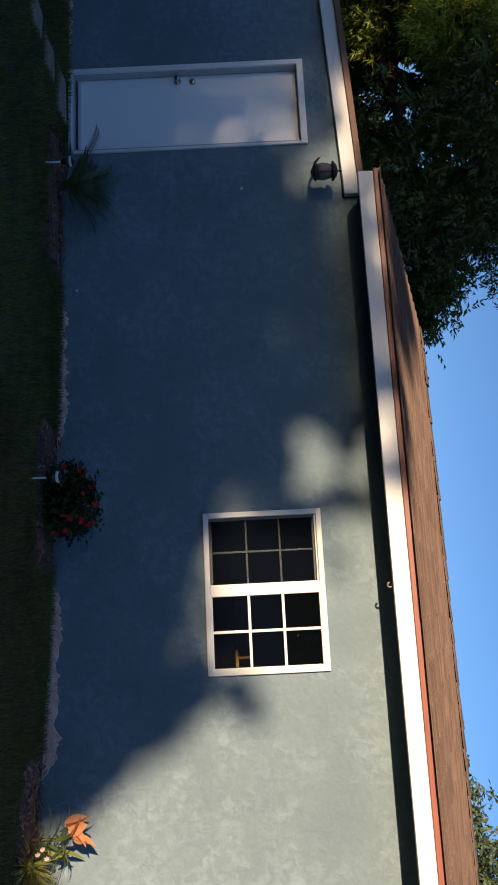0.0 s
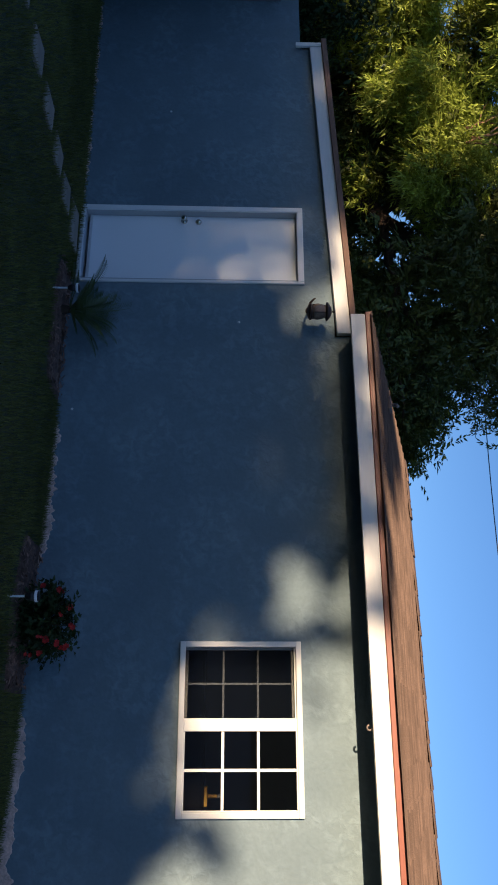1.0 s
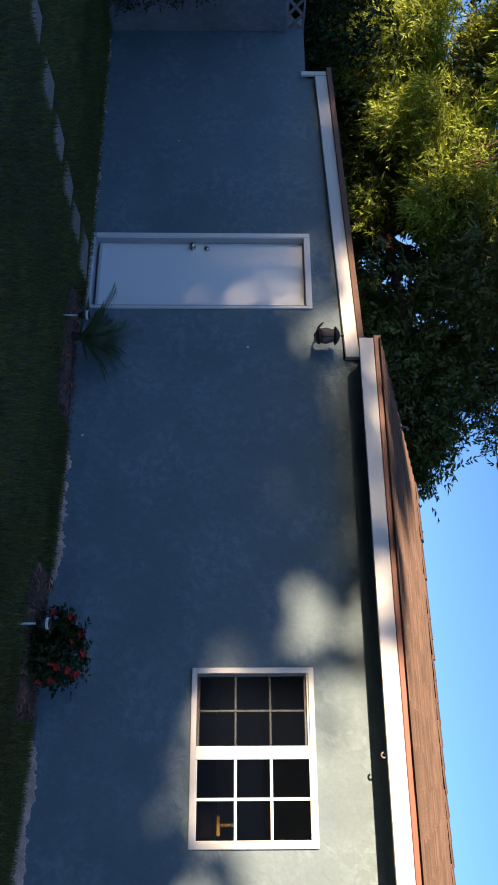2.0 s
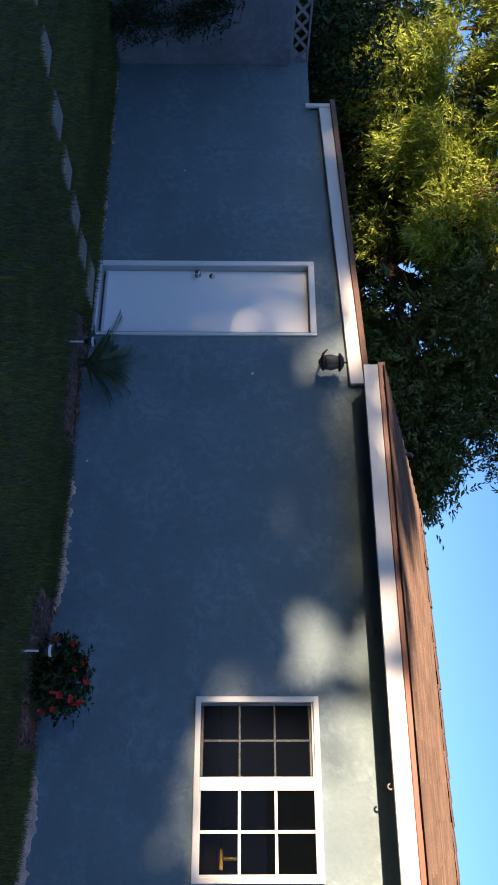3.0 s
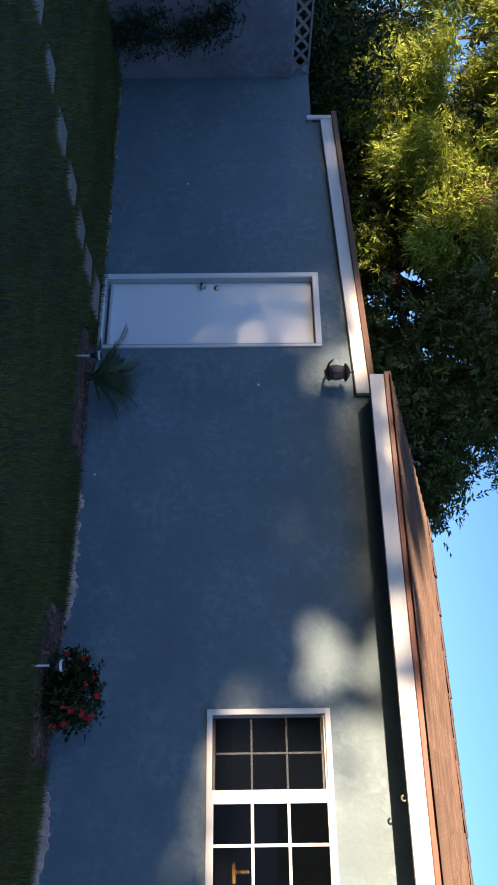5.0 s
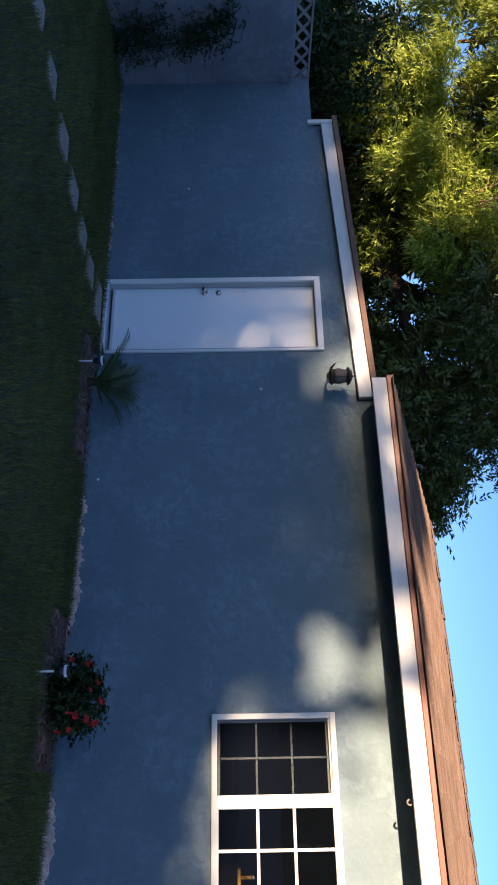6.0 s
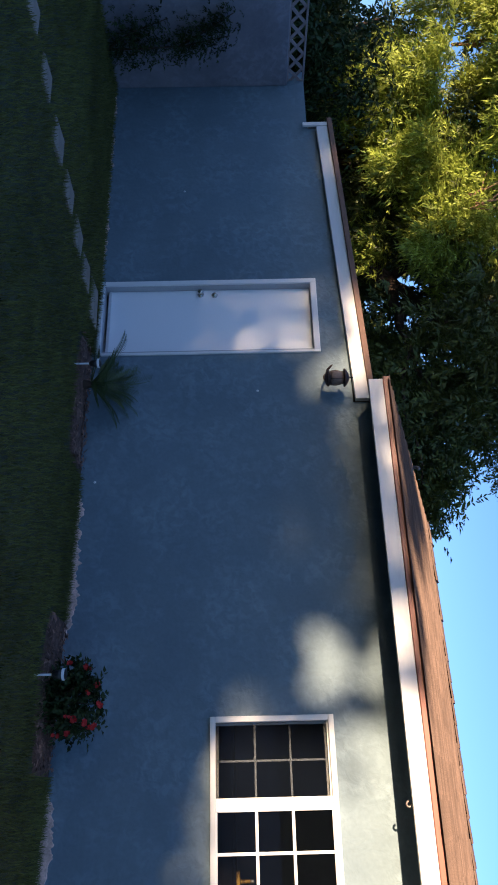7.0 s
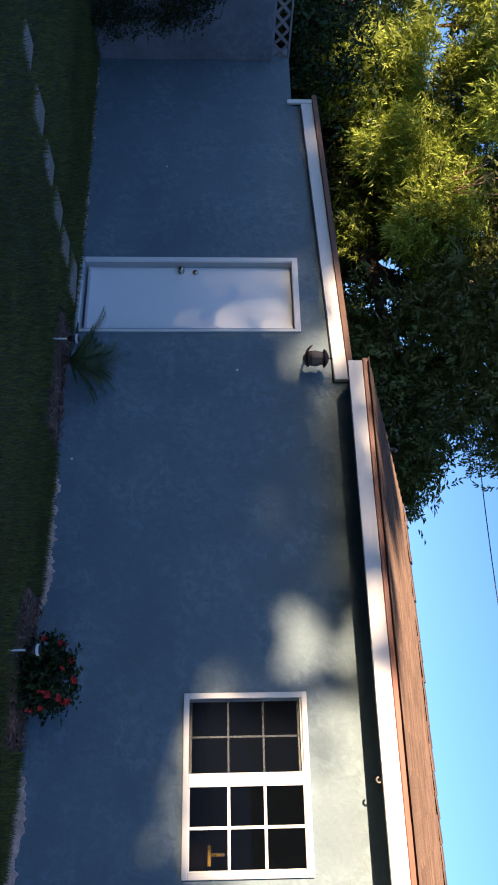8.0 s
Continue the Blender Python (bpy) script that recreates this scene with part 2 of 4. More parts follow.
def tube(points, radii, sides=8, caps=True):
    """A bmesh tube along points with a radius at each."""
    bm = bmesh.new()
    rings = []
    for i, p in enumerate(points):
        p = Vector(p)
        d = (Vector(points[min(i + 1, len(points) - 1)]) - Vector(points[max(i - 1, 0)])).normalized()
        a = d.orthogonal().normalized() if i == 0 else (rings_a - d * rings_a.dot(d)).normalized()
        rings_a = a
        b = d.cross(a)
        rings.append([bm.verts.new(p + float(radii[i]) * (a * math.cos(k * math.tau / sides) + b * math.sin(k * math.tau / sides))) for k in range(sides)])
    for r, s in zip(rings, rings[1:]):
        for k in range(sides):
            bm.faces.new((r[k], r[(k + 1) % sides], s[(k + 1) % sides], s[k]))
    if caps:
        bm.faces.new(rings[0][::-1])
        bm.faces.new(rings[-1])
    return bm


def lathe(profile, sides=20, at=(0, 0, 0)):
    """A bmesh turned about the z axis from (radius, height) pairs."""
    bm = bmesh.new()
    rings = [[bm.verts.new((at[0] + r * math.cos(k * math.tau / sides), at[1] + r * math.sin(k * math.tau / sides), at[2] + z)) for k in range(sides)] for r, z in profile]
    for r, s in zip(rings, rings[1:]):
        for k in range(sides):
            bm.faces.new((r[k], r[(k + 1) % sides], s[(k + 1) % sides], s[k]))
    bm.faces.new(rings[0][::-1])
    bm.faces.new(rings[-1])
    return bm


def ground_z(x, y=0.0):
    """The lawn falls gently towards the window end of the house."""
    return float(np.interp(x, (-9, -4.7, -3.6, -2.4, 0.0, 1.7, 4.0), (-0.045, -0.035, -0.10, -0.10, -0.165, -0.26, -0.30)))


rng = np.random.default_rng(7)


def turns(n, tilt):
    """n random rotation matrices: any heading, tipped by up to tilt radians."""
    a, b, c = rng.uniform(0, math.tau, n), rng.uniform(-tilt, tilt, n), rng.uniform(-tilt, tilt, n)
    ca, sa, cb, sb, cc, sc = np.cos(a), np.sin(a), np.cos(b), np.sin(b), np.cos(c), np.sin(c)
    z, o = np.zeros(n), np.ones(n)
    rz = np.stack([ca, -sa, z, sa, ca, z, z, z, o], -1).reshape(n, 3, 3)
    ry = np.stack([cb, z, sb, z, o, z, -sb, z, cb], -1).reshape(n, 3, 3)
    rx = np.stack([o, z, z, z, cc, -sc, z, sc, cc], -1).reshape(n, 3, 3)
    return rz @ ry @ rx


def spray(pairs, length, leaf, width, droop):
    """An irregular twig's leaflets along +x: an array of quads, four corners each, and no stem."""
    out = []
    bend = rng.uniform(-0.35, 0.35)
    for k in range(pairs):
        s = (k + 0.6) / pairs
        for side in (-1, 1):
            if rng.uniform() < 0.12:
                continue
            u = s + rng.uniform(-0.5, 0.5) / pairs
            root = np.array([length * u, bend * length * u * u, -droop * length * u * u])
            way = np.array([0.55 + 0.3 * s, side * (0.85 - 0.35 * s), -0.25 - 0.55 * droop]) + rng.normal(0, 0.28, 3)
            way /= np.linalg.norm(way)
            over = np.cross(way, (rng.normal(0, 0.35), rng.normal(0, 0.35), 1.0))
            over /= np.linalg.norm(over)
            size = leaf * (1.0 - 0.25 * abs(s - 0.5)) * rng.uniform(0.65, 1.2)
            tip = root + way * size + np.array([0, 0, -0.15 * size])
            mid = root + way * size * 0.45
            lift = np.array((0, 0, 0.006))
            out.append([root, mid + over * width / 2 + lift, tip, mid - over * width / 2 + lift])
    return np.array(out)


def leafage(name, places, mat, scale=(0.8, 1.3), tilt=0.7, pairs=5, length=0.34, leaf=0.15, width=0.042, droop=0.5):
    """One mesh of leaf sprays at the places."""
    places = np.asarray(places)
    kinds, made = 9, []
    for j in range(kinds):
        some = places[j::kinds]
        t = spray(pairs, length, leaf, width, droop)
        sizes = rng.uniform(*scale, len(some))
        v = np.einsum("nij,kj->nki", turns(len(some), tilt), t.reshape(-1, 3)) * sizes[:, None, None] + some[:, None, :]
        made.append(v.reshape(-1, 3))
    v = np.concatenate(made)
    return quads_mesh(name, v, np.arange(len(v)).reshape(-1, 4), mat)


def clusters(centres, each, radius, squash=0.75):
    """Points scattered in soft balls round the centres."""
    pts = []
    for c, r in zip(centres, radius):
        p = rng.normal(0, 0.5, (each, 3)) * r
        p[:, 2] *= squash
        pts.append(p + c)
    return np.concatenate(pts)


def limb(start, end, r0, r1, wobble=0.12, steps=6):
    a, b = Vector(start), Vector(end)
    pts, rad = [], []
    for i in range(steps + 1):
        s = i / steps
        off = Vector((random.uniform(-1, 1), random.uniform(-1, 1), random.uniform(-1, 1))) * wobble * (a - b).length * (0.35 if 0 < i < steps else 0)
        pts.append(a.lerp(b, s) + off)
        rad.append(r0 + (r1 - r0) * s)
    return tube(pts, rad, 8)


# ---- ground ----
def build_ground():
    xs = np.concatenate([[-400, -120, -40, -20], np.arange(-12, 8.01, 0.5), [14, 40, 120, 400]])
    ys = np.concatenate([[-400, -120, -40], np.arange(-20, 12.01, 1.0), [40, 120, 400]])
    verts = [(x, y, ground_z(x) + 0.012 * noise.noise((x * 0.7, y * 0.7, 0))) for y in ys for x in xs]
    w = len(xs)
    faces = [(j * w + i, j * w + i + 1, (j + 1) * w + i + 1, (j + 1) * w + i) for j in range(len(ys) - 1) for i in range(w - 1)]
    tagged(put("ground", as_mesh("ground", verts, faces, LAWN)), "flat ground under a dark green lawn", "ground", kind="structure")


def build_grass():
    n = 190000
    x, y = rng.uniform(-7.70, 4.5, n), -0.03 - 7.0 * rng.uniform(0, 1, n) ** 1.3
    gz = np.interp(x, (-9, -4.7, -3.6, -2.4, 0.0, 1.7, 4.0), (-0.045, -0.035, -0.10, -0.10, -0.165, -0.26, -0.30))
    keep = np.ones(n, bool)
    for cx, cy, hx, hy in STONES:
        keep &= ~((abs(x - cx) < hx) & (abs(y - cy) < hy))
    for x0, x1, depth in BEDS:
        keep &= ~((x > x0) & (x < x1) & (y > -depth + 0.05 * np.sin(x * 7)))
    keep &= ~((x > -8) & (x < -4.9) & (y > -0.06))
    x, y, gz = x[keep], y[keep], gz[keep]
    n = len(x)
    h, a = rng.uniform(0.028, 0.062, n), rng.uniform(0, math.tau, n)
    lean = rng.uniform(0.0, 0.05, n)
    w = rng.uniform(0.0025, 0.005, n)
    dx, dy = np.cos(a), np.sin(a)
    v = np.empty((n, 4, 3))
    v[:, 0] = np.stack([x - dy * w, y + dx * w, gz - 0.012], -1)
    v[:, 1] = np.stack([x + dy * w, y - dx * w, gz - 0.012], -1)
    v[:, 2] = np.stack([x + dx * lean + dy * w * 0.3, y + dy * lean - dx * w * 0.3, gz + h], -1)
    v[:, 3] = np.stack([x + dx * lean - dy * w * 0.3, y + dy * lean + dx * w * 0.3, gz + h * 0.96], -1)
    me = quads_mesh("grass", v.reshape(-1, 3), np.arange(n * 4).reshape(-1, 4), GRASS)
    tagged(put("grass", me), "short dark green mown lawn grass in shade", "grass", kind="stuff")


STONES = [(-5.36, -3.72, 0.125, 0.140), (-5.21, -3.26, 0.125, 0.140), (-5.07, -2.81, 0.120, 0.135), (-4.93, -2.37, 0.120, 0.125), (-4.77, -1.92, 0.135, 0.145),
          (-4.66, -1.48, 0.125, 0.145), (-4.57, -1.05, 0.135, 0.140), (-4.50, -0.65, 0.145, 0.140), (-4.46, -0.24, 0.215, 0.150)]
BEDS = [(-3.98, -2.75, 0.55), (-1.45, -0.3, 0.62), (1.05, 4.0, 0.6)]


def build_stones():
    for cx, cy, hx, hy in STONES:
        bm = box((-hx, -hy, -0.05), (hx, hy, 0.014), 0.008)
        for v in bm.verts:
            v.co += Vector((noise.noise(v.co * 9 + Vector((cx * 5, cy * 3, 0))), noise.noise(v.co * 9 + Vector((3, cy * 7, cx))), 0)) * 0.018
        ob = part("stepping_stone", bm, STONE, m=pose(cx, cy, ground_z(cx), 0, 0, random.uniform(-9, 9)))
        tagged(ob, "grey concrete stepping stone set in the lawn", "stepping stone", "stepping stones to the door")


def build_beds():
    for x0, x1, depth in BEDS:
        n = int((x1 - x0) / 0.1)
        verts, faces = [], []
        rows = 6
        for i in range(n + 1):
            x = x0 + (x1 - x0) * i / n
            edge = depth * (0.82 + 0.18 * math.sin(min(i, n - i) / n * math.pi)) + 0.05 * noise.noise((x * 3, 1, 0))
            for j in range(rows + 1):
                s = j / rows
                z = ground_z(x) + 0.008 + 0.035 * math.sin(math.pi * min(1, s * 1.2)) * (1 if 0 < i < n else 0) + 0.012 * noise.noise((x * 8, s * 6, 2))
                verts.append((x, -0.004 - edge * (1 - s), z if 0 < j else ground_z(x) - 0.02))
        faces = [(i * (rows + 1) + j, (i + 1) * (rows + 1) + j, (i + 1) * (rows + 1) + j + 1, i * (rows + 1) + j + 1) for i in range(n) for j in range(rows)]
        tagged(put("flower_bed", as_mesh("flower_bed", verts, faces, SOIL, True)), "brown bark-mulched flower bed along the house wall", "flower bed", "flower beds", "structure")
        # loose chips on the mulch
        k = int((x1 - x0) * 420)
        px, py = rng.uniform(x0 + 0.03, x1 - 0.03, k), -rng.uniform(0.02, depth * 0.95, k)
        pz = np.array([ground_z(a) for a in px]) + 0.035 + rng.uniform(-0.01, 0.012, k)
        r = turns(k, 0.6)
        base = np.array([(-0.5, -0.5, 0), (0.5, -0.4, 0), (0.45, 0.5, 0), (-0.5, 0.4, 0)])
        size = np.stack([rng.uniform(0.02, 0.06, k), rng.uniform(0.01, 0.022, k), np.ones(k)], -1)
        v = np.einsum("nij,nkj->nki", r, base[None] * size[:, None, :]) + np.stack([px, py, pz], -1)[:, None, :]
        tagged(put("bark_chips", quads_mesh("bark_chips", v.reshape(-1, 3), np.arange(4 * k).reshape(-1, 4), CHIP)), "loose brown bark chips on the flower bed", "bark chips", kind="stuff")


build_ground()


# ---- the house ----
DOOR = (-4.888, -4.012, -0.02, 2.13)
WIN = (-0.704, 0.563, 1.06, 2.012)
EAVE_Y, EAVE_Z, RIDGE_Y, RIDGE_Z, RAKE_X, ROOF_END = -0.43, 2.675, 3.5, 3.845, -3.5, 6.4
SLOPE = math.atan2(RIDGE_Z - EAVE_Z, RIDGE_Y - EAVE_Y)


def pierced_wall(name, xs, zs, empty, y0, y1, mat):
    """A wall of cells between the breaks xs and zs, without the cells for which empty(x, z) holds."""
    solid = {(i, j) for i in range(len(xs) - 1) for j in range(len(zs) - 1) if not empty((xs[i] + xs[i + 1]) / 2, (zs[j] + zs[j + 1]) / 2)}
    index, verts, faces = {}, [], []

    def v(i, j, k):
        if (i, j, k) not in index:
            index[i, j, k] = len(verts)
            verts.append((xs[i], (y0, y1)[k], zs[j]))
        return index[i, j, k]
    for i, j in solid:
        faces.append((v(i, j, 0), v(i + 1, j, 0), v(i + 1, j + 1, 0), v(i, j + 1, 0)))
        faces.append((v(i, j, 1), v(i, j + 1, 1), v(i + 1, j + 1, 1), v(i + 1, j, 1)))
        for di, dj, a, b in ((-1, 0, (i, j + 1), (i, j)), (1, 0, (i + 1, j), (i + 1, j + 1)), (0, -1, (i, j), (i + 1, j)), (0, 1, (i + 1, j + 1), (i, j + 1))):
            if (i + di, j + dj) not in solid:
                faces.append((v(*a, 0), v(*a, 1), v(*b, 1), v(*b, 0)))
    return put(name, as_mesh(name, verts, faces, mat))


def build_walls():
    inner = 0.012

    def empty(x, z):
        if DOOR[0] + inner < x < DOOR[1] - inner and DOOR[2] < z < DOOR[3] - inner:
            return True
        if WIN[0] + inner < x < WIN[1] - inner and WIN[2] + inner < z < WIN[3] - inner:
            return True
        return (x < -7.04 and z > 2.165) or (x < -3.46 and z > 2.40)
    xs = [-7.95, -7.04, DOOR[0] + inner, DOOR[1] - inner, -3.46, WIN[0] + inner, WIN[1] - inner, 6.2]
    zs = [-0.6, DOOR[2], WIN[2] + inner, WIN[3] - inner, DOOR[3] - inner, 2.165, 2.40, 2.72]
    wall = pierced_wall("wall_front", xs, zs, empty, 0.0, 0.18, STUCCO)
    tagged(wall, "grey-blue painted stucco house wall in dappled shade", "wall", kind="structure")
    # the other outer walls, and the room behind the window
    for name, a, b in (("wall_back", (-7.95, 7.0, -0.6), (6.2, 7.18, 2.2)), ("wall_east", (6.02, 0.18, -0.6), (6.2, 7.0, 2.7)), ("wall_west", (-7.95, 0.18, -0.6), (-7.77, 7.0, 2.1))):
        tagged(part(name, box(a, b), STUCCO), "grey-blue stucco outer wall of the house", "wall", kind="structure")
    for name, a, b in (("wall_room_back", (-2.9, 3.2, 0.0), (2.6, 3.3, 2.5)), ("wall_room_west", (-3.0, 0.18, 0.0), (-2.9, 3.3, 2.5)), ("wall_room_east", (2.6, 0.18, 0.0), (2.7, 3.3, 2.5))):
        tagged(part(name, box(a, b), ROOM), "dim plastered wall of the room behind the window", "wall", kind="structure")
    tagged(part("floor", box((-3.0, 0.18, -0.1), (2.7, 3.3, 0.0)), ROOM), "dark floor of the unlit room", "floor", kind="structure")
    tagged(part("ceiling", box((-3.0, 0.18, 2.5), (2.7, 3.3, 2.56)), ROOM), "plain ceiling of the unlit room", "ceiling", kind="structure")
    tagged(part("wall_door_recess", box((-5.1, 0.2, -0.1), (-3.9, 0.26, 2.3)), ROOM), "plain dark backing wall behind the closed door", "wall", kind="structure")
    # strips of bare foundation below the paint
    for x0, x1, top in ((-2.62, -1.28, -0.05), (-0.22, 1.25, -0.10), (-7.7, -4.98, -0.02)):
        n = int((x1 - x0) / 0.013)
        verts, faces = [], []
        for i in range(n + 1):
            x = x0 + (x1 - x0) * i / n
            t = top + (ground_z(x) - ground_z((x0 + x1) / 2)) * 0.5 + 0.05 * noise.noise((x * 3.3, 3, 0)) + 0.036 * noise.noise((x * 11, 9, 0)) + 0.03 * noise.noise((x * 37, 4, 0)) + random.uniform(-0.004, 0.004)
            taper = min(1.0, (x - x0) / 0.2 + 0.3, (x1 - x) / 0.2 + 0.3)
            t = ground_z(x) - 0.02 + (t - ground_z(x) + 0.02) * taper
            t = max(t, ground_z(x) - 0.02)
            verts += [(x, -0.012, ground_z(x) - 0.08), (x, -0.009, t - 0.006), (x, -0.0005, t)]
        for i in range(n):
            faces += [(3 * i, 3 * i + 3, 3 * i + 4, 3 * i + 1), (3 * i + 1, 3 * i + 4, 3 * i + 5, 3 * i + 2)]
        tagged(put("trim", as_mesh("trim", verts, faces, CONCRETE)), "bare pinkish foundation edge where the paint ends", "foundation", kind="structure")


def build_door():
    x0, x1, z0, z1 = DOOR
    door = thing("door_1", ((x0 + x1) / 2, 0, 0), "closed flat white exterior door in a white frame", "door", kind="structure")
    inv = Matrix.Translation((-(x0 + x1) / 2, 0, 0))
    c = 0.045
    part("casing", box((x0, -0.022, z0 + 0.03), (x0 + 0.05, 0.0, z1), 0.004, inv), WHITE, door)
    part("casing", box((x1 - c * 0.6, -0.022, z0 + 0.03), (x1, 0.0, z1), 0.004, inv), WHITE, door)
    part("casing", box((x0 + 0.05, -0.022, z1 - 0.058), (x1 - c * 0.6, 0.0, z1), 0.004, inv), WHITE, door)
    part("jamb", box((x0 + 0.014, 0.0, z0 + 0.002), (x0 + 0.054, 0.178, z1 - 0.014), 0.002, inv), JAMB_SHADE, door)
    part("jamb", box((x1 - 0.05, 0.0, z0 + 0.002), (x1 - 0.014, 0.178, z1 - 0.014), 0.002, inv), JAMB_SHADE, door)
    part("jamb", box((x0 + 0.054, 0.0, z1 - 0.06), (x1 - 0.05, 0.178, z1 - 0.014), 0.002, inv), JAMB_SHADE, door)
    leaf = part("door_leaf", box((x0 + 0.058, 0.072, z0 + 0.055), (x1 - 0.054, 0.114, z1 - 0.064), 0.003, inv), DOOR_WHITE, door)
    part("door_stop", box((x0 + 0.054, 0.116, z0 + 0.05), (x0 + 0.066, 0.14, z1 - 0.06), 0, inv), WHITE, door)
    part("weather_strip", box((x0 + 0.06, 0.063, z0 + 0.058), (x1 - 0.06, 0.071, z0 + 0.085), 0.002, inv), STEEL, door)
    part("threshold", box((x0 + 0.02, -0.05, z0 - 0.015), (x1 - 0.02, 0.16, z0 + 0.028), 0.008, inv), STEEL, door, "worn pale metal threshold")
    kx = -4.775
    ball = lathe([(0.032, 0), (0.033, 0.006), (0.014, 0.012), (0.012, 0.03), (0.022, 0.036), (0.029, 0.05), (0.027, 0.064), (0.012, 0.07)], 16)
    part("door_knob", ball, CHROME, leaf, "round nickel door knob", True, inv @ pose(kx, 0.072, 0.965, 90, 0, 0))
    bolt = lathe([(0.031, 0), (0.032, 0.008), (0.026, 0.018), (0.02, 0.024), (0.004, 0.026)], 16)
    part("deadbolt", bolt, CHROME, leaf, "nickel deadbolt lock", True, inv @ pose(kx + 0.012, 0.072, 1.105, 90, 0, 0))


def build_window():
    x0, x1, z0, z1 = WIN
    win = thing("window_1", ((x0 + x1) / 2, 0, z0), "white vinyl sliding window with gridded panes", "window", kind="structure")
    inv = Matrix.Translation((-(x0 + x1) / 2, 0, -z0))

    def bar(name, a, b, bevel=0.004, mat=VINYL, parent=win):
        return part(name, box(a, b, bevel, inv), mat, parent)
    f = 0.042
    bar("window_frame", (x0, -0.028, z0), (x1, 0.06, z0 + f))
    bar("window_frame", (x0, -0.028, z1 - f), (x1, 0.06, z1))
    bar("window_frame", (x0, -0.0275, z0 + f), (x0 + f, 0.06, z1 - f))
    bar("window_frame", (x1 - f, -0.0275, z0 + f), (x1, 0.06, z1 - f))
    # fixed light on the door side, set back
    s = bar("sash", (x0 + f, 0.03, z0 + f), (x0 + f + 0.022, 0.058, z1 - f))
    bar("rail", (x0 + f + 0.022, 0.0302, z0 + f), (-0.089, 0.058, z0 + f + 0.022), parent=s)
    bar("rail", (x0 + f + 0.022, 0.0302, z1 - f - 0.034), (-0.089, 0.058, z1 - f), parent=s)
    bar("track", (x0 + f, 0.0, z1 - f - 0.014), (-0.119, 0.012, z1 - f), 0.002)
    screen = bar("insect_screen", (x0 + f, 0.018, z0 + f), (-0.131, 0.019, z1 - f - 0.014), 0, SCREEN)
    tagged(screen, "fine grey insect mesh over the fixed light")
    # sliding sash in front
    g = bar("sash", (-0.131, -0.02, z0 + f), (-0.037, 0.026, z1 - f), 0.006)
    bar("rail", (-0.037, -0.0198, z0 + f), (x1 - f, 0.0258, z0 + f + 0.012), parent=g)
    bar("rail", (-0.037, -0.0198, z1 - f - 0.012), (x1 - f, 0.0258, z1 - f), parent=g)
    bar("rail", (x1 - f - 0.012, -0.0196, z0 + f + 0.012), (x1 - f, 0.0256, z1 - f - 0.012), parent=g)
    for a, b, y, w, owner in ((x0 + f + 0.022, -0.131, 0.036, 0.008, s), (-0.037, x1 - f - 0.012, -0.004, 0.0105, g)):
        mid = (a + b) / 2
        bar("muntin", (mid - w, y - 0.006, z0 + f + 0.012), (mid + w, y + 0.006, z1 - f - 0.012), 0.002, VINYL if owner == g else DIM_VINYL, owner)
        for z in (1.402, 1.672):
            bar("muntin", (a, y - 0.0055, z - w), (mid - w, y + 0.0055, z + w), 0.002, VINYL if owner == g else DIM_VINYL, owner)
            bar("muntin", (mid + w, y - 0.0055, z - w), (b, y + 0.0055, z + w), 0.002, VINYL if owner == g else DIM_VINYL, owner)
        for p, q in ((a, mid), (mid, b)):
            for u, v in ((z0 + f, 1.402), (1.402, 1.672), (1.672, z1 - f)):
                off = 0.007 if owner == g else -0.011
                pane = bar("pane", (p, y + off, u), (q, y + off + 0.004, v), 0, GLASS, owner)
                pane.visible_shadow = False


def sloped(a, b, c, bevel=0.0):
    """A box in roof coordinates: x along the eave, u up the slope, w off the deck."""
    m = Matrix.Translation((0, EAVE_Y, EAVE_Z)) @ Matrix.Rotation(SLOPE, 4, "X")
    return box(a, b, bevel, m)


